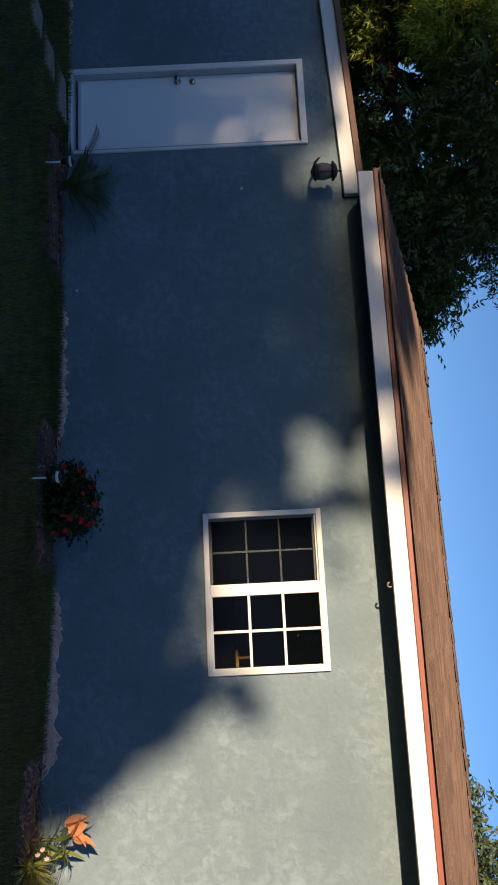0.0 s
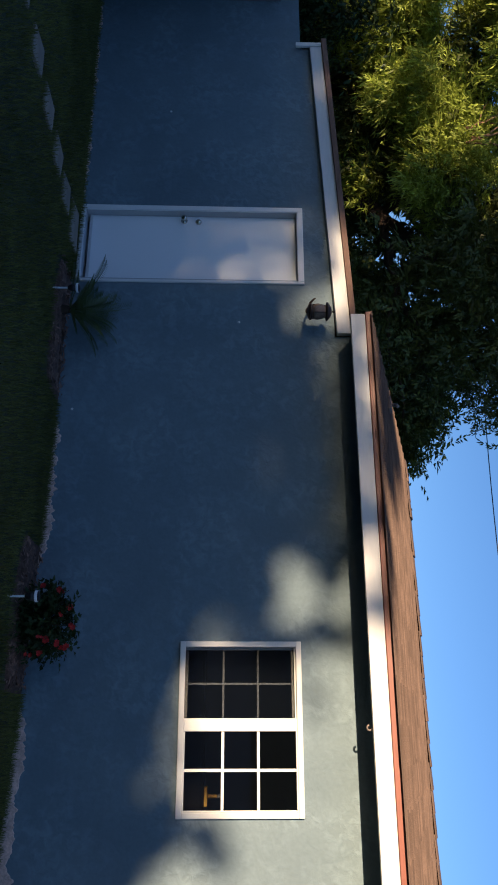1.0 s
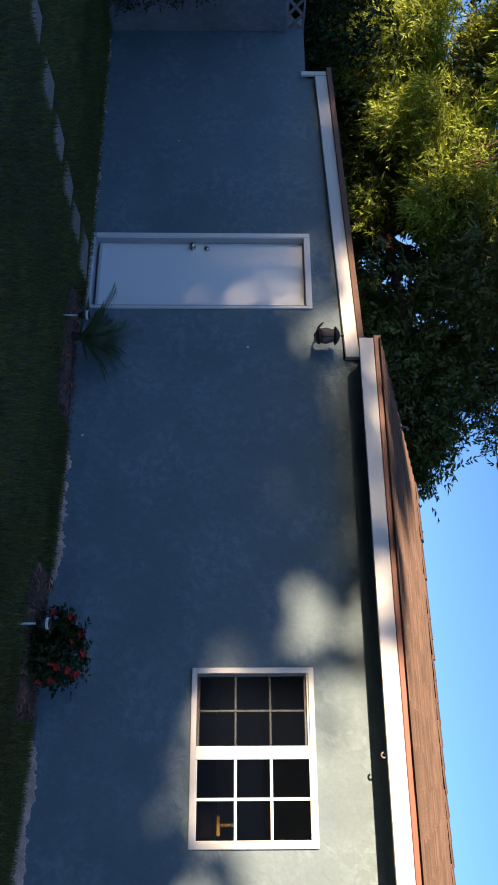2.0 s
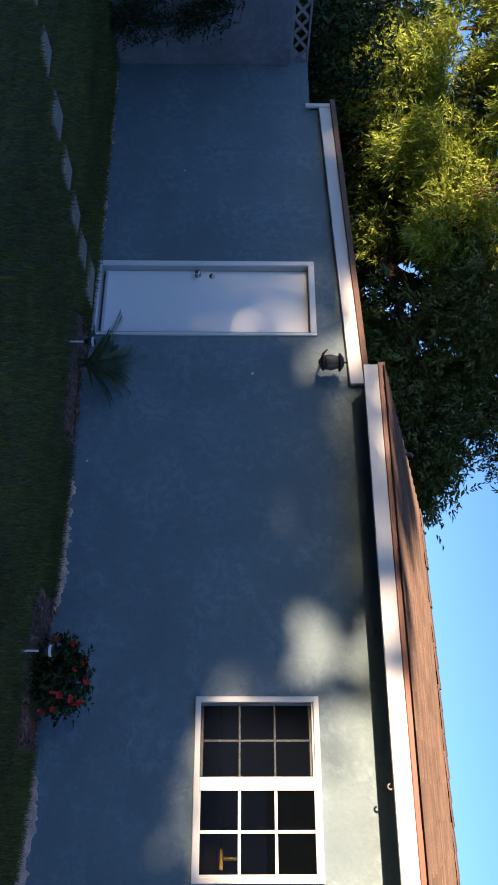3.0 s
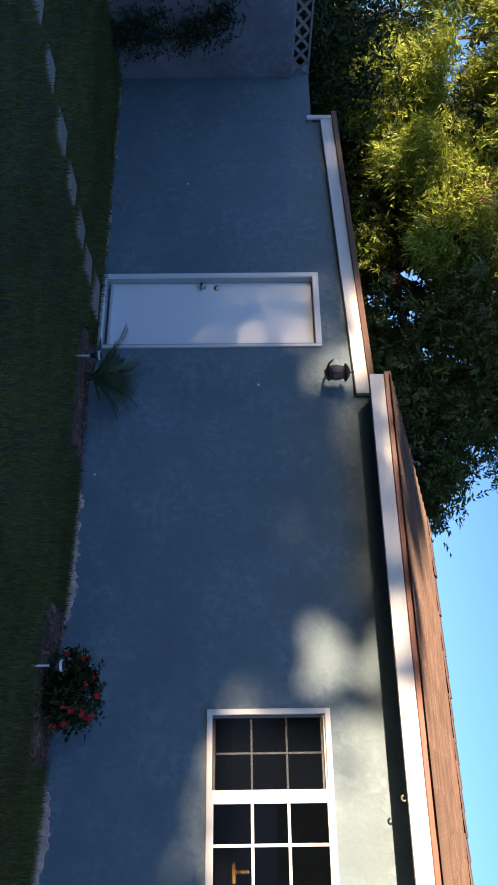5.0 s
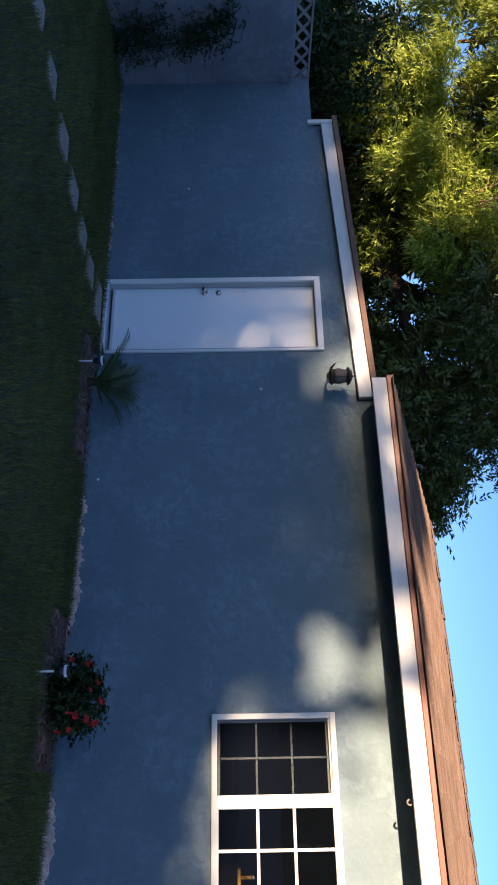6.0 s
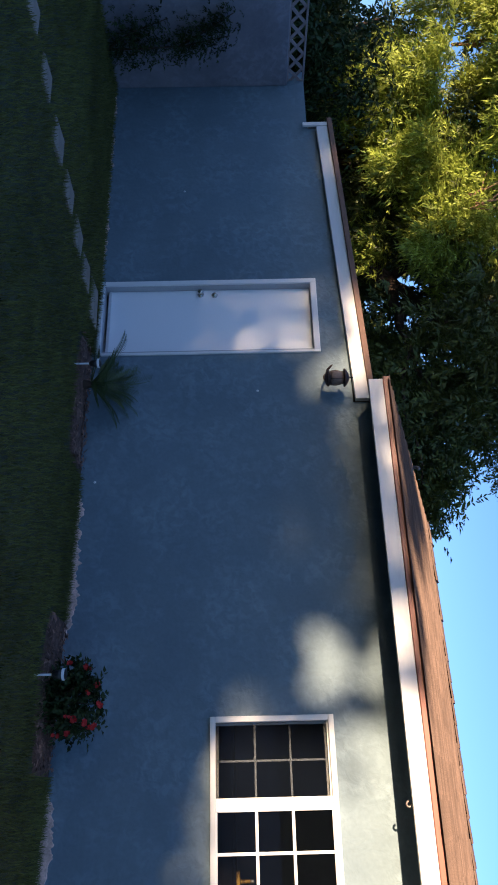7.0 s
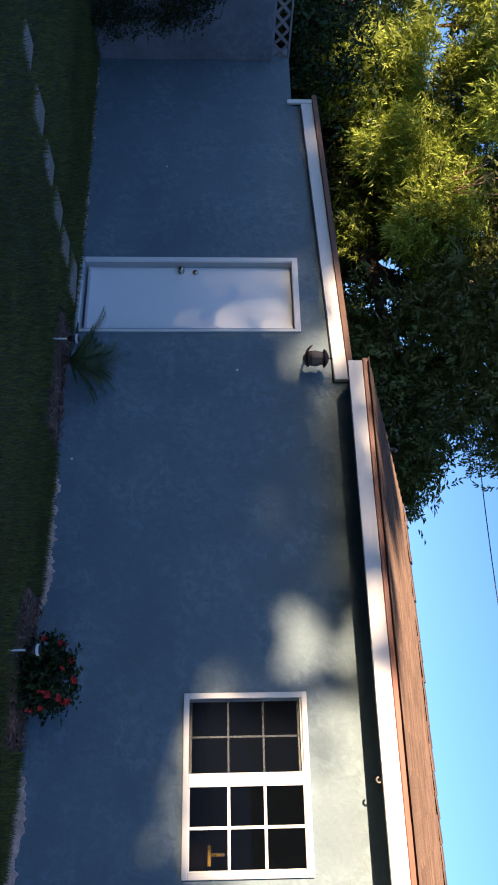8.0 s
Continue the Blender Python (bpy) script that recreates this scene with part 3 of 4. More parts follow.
def build_roof():
    roof = thing("gable_roof", (0, 0, 2.5), "low brown-shingled gable roof with a white eave board", "roof", kind="structure")
    inv = Matrix.Translation((0, 0, -2.5))
    run = (RIDGE_Y - EAVE_Y) / math.cos(SLOPE)

    def add(name, bm, mat, label=""):
        bmesh.ops.transform(bm, matrix=inv, verts=bm.verts)
        return part(name, bm, mat, roof, label)
    add("deck", sloped((RAKE_X + 0.02, 0.03, -0.075), (ROOF_END, run, -0.018), None), DECK)
    back = Matrix.Translation((0, 2 * RIDGE_Y, 0)) @ Matrix.Diagonal((1, -1, 1, 1))
    bm = sloped((RAKE_X, 0.0, -0.075), (ROOF_END, run, 0.0), None)
    bmesh.ops.transform(bm, matrix=back, verts=bm.verts)
    add("back_slope", bm, SHINGLE)
    board = box((RAKE_X + 0.03, -0.40, 2.485), (ROOF_END, -0.36, 2.611), 0.003)
    add("fascia", board, FASCIA, "white painted eave board, sunlit in part")
    add("drip_edge", box((RAKE_X + 0.012, -0.414, 2.613), (ROOF_END, -0.35, 2.672), 0.004), RED_METAL, "rust-red metal drip edge")
    add("gable_board", sloped((RAKE_X + 0.03, 0.06, -0.2), (RAKE_X + 0.06, run - 0.02, -0.078), None), FASCIA)
    tri = bmesh.new()
    for x in (RAKE_X + 0.2, RAKE_X + 0.34):
        vs = [tri.verts.new((x, y, z)) for y, z in ((0.19, 2.41), (6.8, 2.41), (6.8, 2.68), (RIDGE_Y, RIDGE_Z - 0.14), (0.19, 2.74))]
        tri.faces.new(vs)
    tri.verts.ensure_lookup_table()
    for k in range(5):
        tri.faces.new((tri.verts[k], tri.verts[(k + 1) % 5], tri.verts[5 + (k + 1) % 5], tri.verts[5 + k]))
    add("gable_wall", tri, STUCCO)
    # shingles: the courses next the eave are single pieces, the rest one mesh
    exposure, wide, over = 0.142, 0.305, 0.20
    me = as_mesh("shingle", *shingle_shape(wide, over, 0.011), SHINGLE)
    base = inv @ Matrix.Translation((0, EAVE_Y, EAVE_Z)) @ Matrix.Rotation(SLOPE, 4, "X")
    courses, count = int(run / exposure), int((ROOF_END - RAKE_X) / wide)
    verts, faces = [], []
    sv, sf = shingle_shape(wide, over, 0.011)
    for c in range(courses):
        for k in range(count + 1):
            x = RAKE_X + 0.03 + k * wide + (0.5 * wide if c % 2 else 0) - (0.12 if c % 2 else 0)
            m = Matrix.Translation((x, c * exposure - 0.03 + random.uniform(-0.003, 0.003), -0.012)) @ Matrix.Rotation(radians(-3.6), 4, "X")
            if c < 8:
                put("shingle", me, roof, m=base @ m)
            else:
                o = len(verts)
                verts += [base @ m @ Vector(p) for p in sv]
                faces += [[o + q for q in f] for f in sf]
    upper = put("shingles", as_mesh("shingles", verts, faces, SHINGLE), roof)
    tagged(upper, kind="stuff")
    cap = ridge_cap_shape()
    for k in range(int((ROOF_END - RAKE_X) / 0.25)):
        put("ridge_cap", cap, roof, m=inv @ pose(RAKE_X + 0.03 + k * 0.25, RIDGE_Y + random.uniform(-0.01, 0.01), RIDGE_Z - 0.010 + random.uniform(-0.004, 0.004), random.uniform(-2, 2), random.uniform(-5.4, -3.6), random.uniform(-2, 2)))


def shingle_shape(w, l, t):
    v = [(0, 0, 0.001), (w, 0, 0.001), (w, l, 0), (0, l, 0), (0, 0.003, t), (w, 0.003, t), (w, l, t * 0.5), (0, l, t * 0.5)]
    return v, [(0, 3, 2, 1), (4, 5, 6, 7), (0, 1, 5, 4), (1, 2, 6, 5), (2, 3, 7, 6), (3, 0, 4, 7)]


def ridge_cap_shape():
    verts = []
    for x, lift in ((0, 0.012), (0.3, 0.0)):
        for y, z in ((-0.15, -0.052), (0, 0.0), (0.15, -0.052)):
            verts.append((x, y, z + lift))
            verts.append((x, y, z + lift + 0.014))
    faces = [(1, 3, 9, 7), (3, 5, 11, 9), (0, 6, 8, 2), (2, 8, 10, 4), (0, 2, 3, 1), (2, 4, 5, 3), (6, 7, 9, 8), (8, 9, 11, 10), (0, 1, 7, 6), (4, 10, 11, 5)]
    return as_mesh("ridge_cap", verts, faces, SHINGLE)


def build_annex_roof():
    """The lower flat roof over the door, rising slightly to the main house."""
    roof = thing("flat_roof", (-5.25, 0, 2.3), "low flat roof edge with a white board and brown capping", "roof", kind="structure")
    lean = math.atan2(0.151, 3.46)

    def lie(x0, x1, y0, y1, h0, h1, bevel=0.003):
        """Heights above the sloping lower edge of the board."""
        bm = box((x0, y0, h0), (x1, y1, h1), bevel)
        for v in bm.verts:
            v.co = Vector((v.co.x + 5.25, v.co.y, v.co.z + 2.262 + (v.co.x + 7.0) * math.tan(lean) - 2.3))
        return bm
    part("fascia", lie(-6.99, -3.465, -0.06, -0.001, 0.0, 0.128), FASCIA, roof, "white painted board with patches of sun")
    part("capping", lie(-7.09, -3.44, -0.085, 0.0, 0.129, 0.182), BROWN_EDGE, roof, "brown roof edge capping")
    part("deck", lie(-7.06, -3.45, 0.0, 6.9, 0.15, 0.20), BROWN_EDGE, roof)
    part("end_board", box((-7.045 + 5.25, -0.068, 2.112 - 2.3), (-6.992 + 5.25, -0.040, 2.388 - 2.3), 0.003), FASCIA, roof, "short white end board")
    part("end_cap", box((-7.072 + 5.25, 0.0, 2.17 - 2.3), (-7.01 + 5.25, 6.8, 2.392 - 2.3), 0.003), FASCIA, roof)


build_walls()
build_door()
build_window()
build_annex_roof()


# ---- yard walls ----
def build_garden_wall():
    wall = part("wall_garden", box((-7.90, -13.8, -0.5), (-7.72, -0.002, 1.965), 0.01), GARDEN_STUCCO)
    tagged(wall, "grey stucco garden wall under a wooden lattice", "wall", kind="structure")
    lat = thing("lattice", (-7.81, 0, 1.965), "weathered wooden lattice strip on the garden wall", "lattice")
    y0, y1, h = -3.2, 0.06, 0.205
    part("rail", box((-0.02, y0, 0.0), (0.02, y1, 0.022), 0.003), LATTICE, lat)
    part("rail", box((-0.02, y0, h - 0.022), (0.02, y1, h), 0.003), LATTICE, lat)
    part("end_post", box((-0.022, y1 + 0.002, 0.0), (0.022, y1 + 0.03, h), 0.003), LATTICE, lat)
    step, inner = 0.19, h - 0.044
    half, tip = 0.5 * math.hypot(step, inner), math.atan2(inner, step)
    for k in range(int((y1 - y0) / step)):
        y = y0 + k * step
        for sgn, x in ((1, 0.006), (-1, -0.006)):
            m = Matrix.Translation((x, y + step / 2, h / 2)) @ Matrix.Rotation(sgn * tip, 4, "X")
            bm = box((-0.005, -half, -0.017), (0.005, half, 0.017), 0, m)
            part("slat", bm, LATTICE, lat)
    # unseen wall added to block the low sun from the lawn
    tagged(part("wall_sun_block", box((-30, -15.2, -0.6), (14, -15.0, 2.1), 0.01), GARDEN_STUCCO), "plain grey stucco wall added out of view to shade the yard", "wall", kind="structure")


build_garden_wall()


# ---- trees ----
LANES = [(-9.75, 4.93, 0.34), (-9.5, 4.72, 0.2), (-10.0, 4.45, 0.2), (-9.15, 3.84, 0.30), (-8.6, 4.24, 0.24), (-8.62, 4.76, 0.24), (-7.57, 5.58, 0.22), (-5.6, 4.62, 0.18), (-12.2, 6.8, 0.2), (-16.6, 5.8, 0.22), (-17.5, 7.3, 0.4), (-14.7, 4.85, 0.13)]


def open_lanes(p):
    """Thin the leaves along a few lanes through the crowns, where the sky shows between the limbs."""
    lean = p[:, 1] - 6.3
    x, z = p[:, 0] + 0.73 * lean, p[:, 2] - 0.28 * lean
    keep = np.ones(len(p), bool)
    for cx, cz, r in LANES:
        keep &= (x - cx) ** 2 + (z - cz) ** 2 > (r * (1 + 0.08 * lean) * rng.uniform(1.0, 1.6, len(p))) ** 2
    return p[keep]


def build_tree(at, name_label, trunk_r, fork, limbs, centres, radius, each, mat, category="tree", **leaf):
    tree = thing("tree", at, name_label, category)
    o = Vector(at)
    bm = tube([(0, 0, -0.25), (0.03, 0, 0.3), (0.0, 0.04, fork * 0.55), (0.05, 0, fork)], [trunk_r * 1.35, trunk_r * 1.05, trunk_r * 0.92, trunk_r * 0.8], 12)
    part("trunk", bm, BARK, tree, smooth=True)
    for a, b, r0, r1 in limbs:
        part("limb", limb(Vector(a) - o, Vector(b) - o, r0, r1), BARK, tree, smooth=True)
    places = open_lanes(clusters(np.asarray(centres), each, radius)) - np.array(at)
    put("crown", leafage("crown", places, mat, **leaf), tree)
    return tree


def scatter(n, centre, radii, keep=lambda p: True):
    out = []
    while len(out) < n:
        p = rng.uniform(-1, 1, 3)
        if np.dot(p, p) < 1:
            q = np.array(centre) + p * np.array(radii)
            if keep(q):
                out.append(q)
    return out


def build_back_trees():
    base = (-11.7, 6.3, -0.05)
    crook, fork, bough = (-9.75, 6.3, 4.40), (-9.15, 6.25, 4.92), (-8.4, 6.2, 4.55)
    limbs = [((-11.65, 6.3, 2.45), crook, 0.21, 0.16), (crook, fork, 0.14, 0.12), (crook, bough, 0.12, 0.09), (fork, (-7.2, 6.2, 6.3), 0.11, 0.03), (fork, (-9.4, 7.4, 7.6), 0.10, 0.03),
             (fork, (-8.4, 5.6, 7.0), 0.08, 0.03), (bough, (-6.2, 6.6, 5.2), 0.08, 0.025), (bough, (-5.0, 6.3, 4.5), 0.05, 0.012), ((-11.65, 6.3, 2.5), (-12.4, 6.2, 6.2), 0.13, 0.04), (crook, (-10.8, 5.8, 7.2), 0.10, 0.03)]
    centres = scatter(135, (-7.9, 6.7, 6.0), (3.2, 2.8, 3.4), lambda q: q[0] < -5.75 - 0.2 * (q[2] - 4.5) and q[2] > (5.3 if q[1] < 6.6 and -11.0 < q[0] < -7.9 else 3.3) and q[0] > -0.79 * (q[1] + 6.25))
    size = list(rng.uniform(0.5, 0.85, len(centres)))
    tufts = [(-5.8, 6.5, 6.6), (-5.65, 6.4, 7.0), (-5.75, 6.6, 7.4), (-6.2, 6.5, 6.9), (-5.0, 6.3, 4.35), (-4.65, 6.3, 4.4), (-4.9, 6.3, 4.75), (-5.25, 6.3, 5.0), (-5.2, 6.4, 4.2), (-4.45, 6.3, 4.5)]
    centres, size = centres + [np.array(q) for q in tufts], np.array(size + [0.5] * 4 + [0.36] * 6)
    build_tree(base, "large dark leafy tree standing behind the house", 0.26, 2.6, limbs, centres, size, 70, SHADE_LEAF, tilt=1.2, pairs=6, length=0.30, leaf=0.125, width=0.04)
    base = (-13.2, 6.4, -0.05)
    ends = [(-11.6, 5.6, 6.2), (-13.6, 5.2, 6.8), (-15.2, 6.0, 6.0), (-12.4, 7.2, 7.2)]
    limbs = [((-13.15, 6.4, 3.2), e, 0.12, 0.03) for e in ends]
    centres = scatter(64, (-12.9, 5.9, 6.2), (4.2, 2.7, 3.7), lambda q: q[2] > 3.0 and q[1] < 6.4)
    bright = [(-10.3, 5.0, 5.6), (-9.95, 5.1, 5.2), (-10.6, 4.8, 6.1), (-12.4, 5.0, 4.4), (-12.0, 5.0, 4.75), (-12.9, 4.9, 4.3), (-13.7, 5.0, 6.3), (-10.9, 5.0, 5.0), (-9.9, 5.0, 6.0)]
    centres += [np.array(q) for q in bright]
    tree = build_tree(base, "large tree with sunlit yellow-green leaf sprays", 0.2, 3.3, limbs, centres, rng.uniform(0.34, 0.56, len(centres)), 190, LIT_LEAF, tilt=1.0, pairs=6, length=0.30, leaf=0.14, width=0.027, droop=0.6)
    # darkened leaves inside the same crown paint the shade between the sprays
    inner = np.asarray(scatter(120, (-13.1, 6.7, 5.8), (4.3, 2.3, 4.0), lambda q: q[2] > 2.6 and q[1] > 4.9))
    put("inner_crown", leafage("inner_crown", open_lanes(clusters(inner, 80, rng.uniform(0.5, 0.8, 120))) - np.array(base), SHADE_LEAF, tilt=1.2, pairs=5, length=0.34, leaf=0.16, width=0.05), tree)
    # a far dark row behind both, added to close their gaps with darkness
    for x, y in ((-16.5, 13.5), (-11.5, 14.5)):
        centres = scatter(75, (x, y, 4.4), (3.5, 1.8, 3.7))
        build_tree((x, y, -0.05), "dark dense tree added further back to fill the crowns' gaps", 0.22, 2.5, [((x, y, 2.4), (x + 1, y, 5), 0.1, 0.04), ((x, y, 2.4), (x - 1, y, 5.4), 0.1, 0.04)],
                   centres, rng.uniform(0.8, 1.2, 75), 75, SHADE_LEAF, tilt=1.3, pairs=4, length=0.4, leaf=0.26, width=0.10)
    # bare pale twigs that stand out of the crown
    for k in range(16):
        a = Vector(((-14.6, 4.2, 6.2), (-10.24, 4.3, 5.9))[k % 2]) + Vector((random.uniform(-0.3, 0.3), 0.3, random.uniform(-0.3, 0.3)))
        b = a + Vector((random.uniform(-0.6, 0.5), random.uniform(-0.3, 0.2), random.uniform(0.2, 1.0)))
        part("twig", limb(a - Vector(base), b - Vector(base), 0.022, 0.006), TWIG, tree, smooth=True)
    # a dense dark tree beyond the garden wall
    base2 = (-13.6, 4.6, -0.05)
    centres = scatter(70, (-13.6, 3.7, 2.4), (3.2, 1.9, 2.0))
    limbs = [((-13.6, 4.6, 1.6), e, 0.09, 0.03) for e in ((-12.2, 4.0, 3.8), (-14.6, 4.0, 4.0), (-13.2, 3.0, 4.2))]
    build_tree(base2, "dense dark green tree beyond the garden wall", 0.16, 1.7, limbs, centres, rng.uniform(0.6, 0.9, 70), 60, IVY, leaf=0.12, width=0.05, droop=0.7)
    # far tree over the ridge
    base3 = (6.8, 15.0, -0.05)
    centres = scatter(60, (7.3, 15.0, 5.5), (3.1, 2.6, 2.0))
    limbs = [((6.8, 15, 3.2), e, 0.09, 0.03) for e in ((4.6, 15, 5.2), (7.6, 15.4, 5.4), (6.3, 14, 5.8))]
    build_tree(base3, "distant grey-green tree beyond the roof ridge", 0.2, 3.3, limbs, centres, rng.uniform(0.6, 0.95, 60), 80, PALE_LEAF, leaf=0.15, width=0.07, tilt=1.2)


def shade(x, z):
    """Drawn map: how much of the sun the added trees across the yard hold back, for light that would meet the house
    front at (x, z).
    """
    x0, z0 = x, z
    x, z = x + 0.06 * np.sin(7.1 * z + 2.3 * x) + 0.03 * np.sin(17 * z + 5 * x + 1), z + 0.06 * np.sin(6.3 * x + 1.7 * z + 2) + 0.03 * np.sin(19 * x - 4 * z)
    edge = np.interp(x, (-0.60, -0.54, -0.30, 0.30, 0.60, 0.76, 0.97, 1.07, 1.15, 1.27, 1.45, 1.56, 1.75), (2.12, 1.32, 1.16, 1.12, 1.10, 1.07, 0.95, 0.83, 0.57, 0.29, 0.14, 0.05, -0.60))
    s = np.where((x > -0.60) & (z > edge), 0.0, 1.0)
    s = np.where((x > 1.75), 0.0, s)

    def hole(cx, cz, rx, rz, left):
        nonlocal s
        d = ((x - cx) / rx) ** 2 + ((z - cz) / rz) ** 2
        s = np.where(d < 1, np.minimum(s, left), s)
    # half-lit fringe below and beside the window
    low = np.interp(x, (-0.85, -0.70, 0.05, 0.45), (1.45, 1.16, 0.86, 0.66))
    s = np.where((x > -0.85) & (x < 0.48) & (z > low) & (s > 0.5) & ((x > -0.66) | (z < 1.40)), 0.59, s)
    s = np.where((x > -0.62) & (x < -0.05) & (z > 2.0) & (z < 2.14), 0.50, s)
    hole(-0.82, 1.24, 0.12, 0.16, 0.55)
    hole(-1.11, 1.94, 0.37, 0.19, 0.0)
    hole(-1.02, 2.42, 0.29, 0.15, 0.0)
    hole(-0.97, 2.16, 0.13, 0.15, 0.2)
    s = np.where((abs(x0 + 0.74) < 0.10) & (z0 > 1.75) & (z0 < 2.42), np.maximum(s, 0.74), s)
    hole(-3.76, 2.20, 0.30, 0.28, 0.70)
    hole(-3.74, 2.26, 0.26, 0.22, 0.45)
    for cx, cz, rx, rz, left in ((-4.20, 1.45, 0.11, 0.09, 0.55), (-4.33, 1.52, 0.12, 0.04, 0.55), (-4.14, 1.98, 0.2, 0.2, 0.62)):
        s = np.where(((x0 - cx) / rx) ** 2 + ((z0 - cz) / rz) ** 2 < 1, left, s)
    # leaves thinned to let a little sun brighten the eave strip
    s = np.where((x0 > -3.45) & (x0 < -1.5) & (z0 > 2.22) & (z0 < 2.75), np.minimum(s, 0.685), s)
    s = np.where((x0 > -3.45) & (x0 < -2.9) & (z0 > 2.16) & (z0 < 2.75), np.minimum(s, 0.665), s)
    # and before the door, to brighten it too
    s = np.where((x0 > -5.0) & (x0 < -4.0), np.minimum(s, np.interp(z0, (0.2, 1.0, 2.1), (1.0, 0.80, 0.76))), s)
    hole(-2.1, 1.72, 0.2, 0.22, 0.76)
    for cx, cz, rx, rz in ((-6.35, 2.40, 0.30, 0.09), (-4.02, 2.52, 0.58, 0.10), (-3.25, 2.66, 0.36, 0.07), (-2.5, 2.63, 0.22, 0.07)):
        hole(cx, cz, rx, rz, 0.5 if cx < -6 else 0.2)
    # sun reaches over the crowns
    top = np.interp(x, (-20, -14.0, -12.5, -12.0, -11.5, -6, -5.05, -1.9, -1.2, -0.95), (3.0, 3.4, 4.3, 5.2, 7.8, 7.6, 4.43, 2.78, 2.72, 2.6))
    gap = np.sin(3.3 * x + 1.1 * z + 1.4 * np.sin(1.3 * z)) * np.sin(2.9 * z - 0.9 * x + 1.4 * np.sin(1.7 * x)) + 0.3 * np.sin(8.1 * x - 5 * z)
    s = np.where((x < -0.95) & (z > top), np.where((x < -10) & (gap > -0.12), 1.0, 0.0), s)
    for cx, cz, rx, rz in ((-14.6, 5.2, 0.75, 0.5), (-12.55, 6.4, 0.65, 0.6), (-16.0, 7.0, 0.8, 0.6), (-18.6, 5.9, 0.8, 0.5), (-13.5, 7.7, 0.6, 0.5), (-13.2, 4.75, 0.45, 0.3), (-11.9, 7.7, 0.4, 0.5)):
        hole(cx, cz, rx, rz, 0.0)
    s = np.where((x0 > -1.1) & (x0 < -0.6) & (z0 > 2.62), 0.0, s)
    # streaks of a few long boughs on the shingles
    streak = (x0 > -5.4) & (x0 < -1.9) & (z0 > top) & (x0 < -2.25 - 0.85 * (z0 - 2.78)) & (z0 < 4.6) & (np.sin(15 * z0 + 2.6 * x0 + 0.5 * np.sin(3 * x0)) > 0.05)
    s = np.where(streak, 0.96, s)
    s = np.where(((x - 0.68) / 0.17) ** 2 + ((z - 1.33) / 0.10) ** 2 < 1, 1.0, s)
    return s


def build_shade_trees():
    """A row of unseen added trees across the yard, between sun and house."""
    out, gen = -np.array(SUN_WAY), np.random.default_rng(11)
    # leaves stand where shade() asks for shadow; the last tree darkens the window's reflection
    for cx, lo, hi in ((-17.0, -24.0, -13.6), (-13.2, -13.6, -6.2), (-10.0, -6.2, -2.2), (-7.6, -2.2, 2.2), (0.0, 4.2, 15.0)):
        n = int((hi - lo) * (12.2 if hi < -6 else 9.5) * 680)
        x, z, far = gen.uniform(lo, hi, n), gen.uniform(-0.55 if lo < 4 else -2.6, 11.0 if hi < -6 else 8.4, n), gen.uniform(20.5, 25.5, n)
        dense = np.where(x > 4, 1.0, shade(x, z))
        keep = (gen.uniform(0, 1, n) < dense ** 3) & (z < np.where(x > 4, 6.5 + np.sin(x * 2.1), np.where(x < -6.2, 11.0, 8.4)))
        p = np.stack([x[keep], np.zeros(keep.sum()), z[keep]], -1) + out[None] * far[keep][:, None]
        size = gen.uniform(0.24, 0.34, len(p))
        # where the crown is thin, many small leaves instead of the large ones
        solid = dense[keep] >= 0.97
        p, size = p[solid], size[solid]
        if lo < 2 and hi > -7.6:
            n = int((hi - lo) * 3.6 * 7200)
            x, z, far = gen.uniform(lo, hi, n), gen.uniform(-0.55, 3.05, n), gen.uniform(20.5, 25.5, n)
            dense = shade(x, z)
            keep = (dense < 0.97) & (gen.uniform(0, 1, n) < dense ** 3)
            fine = np.stack([x[keep], np.zeros(keep.sum()), z[keep]], -1) + out[None] * far[keep][:, None]
            p, size = np.concatenate([p, fine]), np.concatenate([size, gen.uniform(0.07, 0.11, len(fine))])
        base = np.array((p[:, 0].mean(), p[:, 1].mean(), -0.05))
        tree = thing("tree", tuple(base), "tall leafy tree added out of view to shape the light", "tree", "trees across the yard")
        high = float(np.median(p[:, 2]))
        part("trunk", tube([(0, 0, -0.3), (0.05, 0, 1.0), (0, 0.05, high)], [0.22, 0.17, 0.1], 10), BARK, tree, smooth=True)
        k = len(p)
        quad = np.array([(0, 0, 0), (0.5, 0.26, 0.03), (1, 0, -0.05), (0.5, -0.26, 0.03)]) - (0.5, 0, 0)
        v = np.einsum("nij,kj->nki", turns(k, 1.5), quad) * size[:, None, None] + (p - base)[:, None, :]
        put("crown", quads_mesh("crown", v.reshape(-1, 3), np.arange(k * 4).reshape(-1, 4), SHADE_LEAF), tree)


build_back_trees()
build_shade_trees()


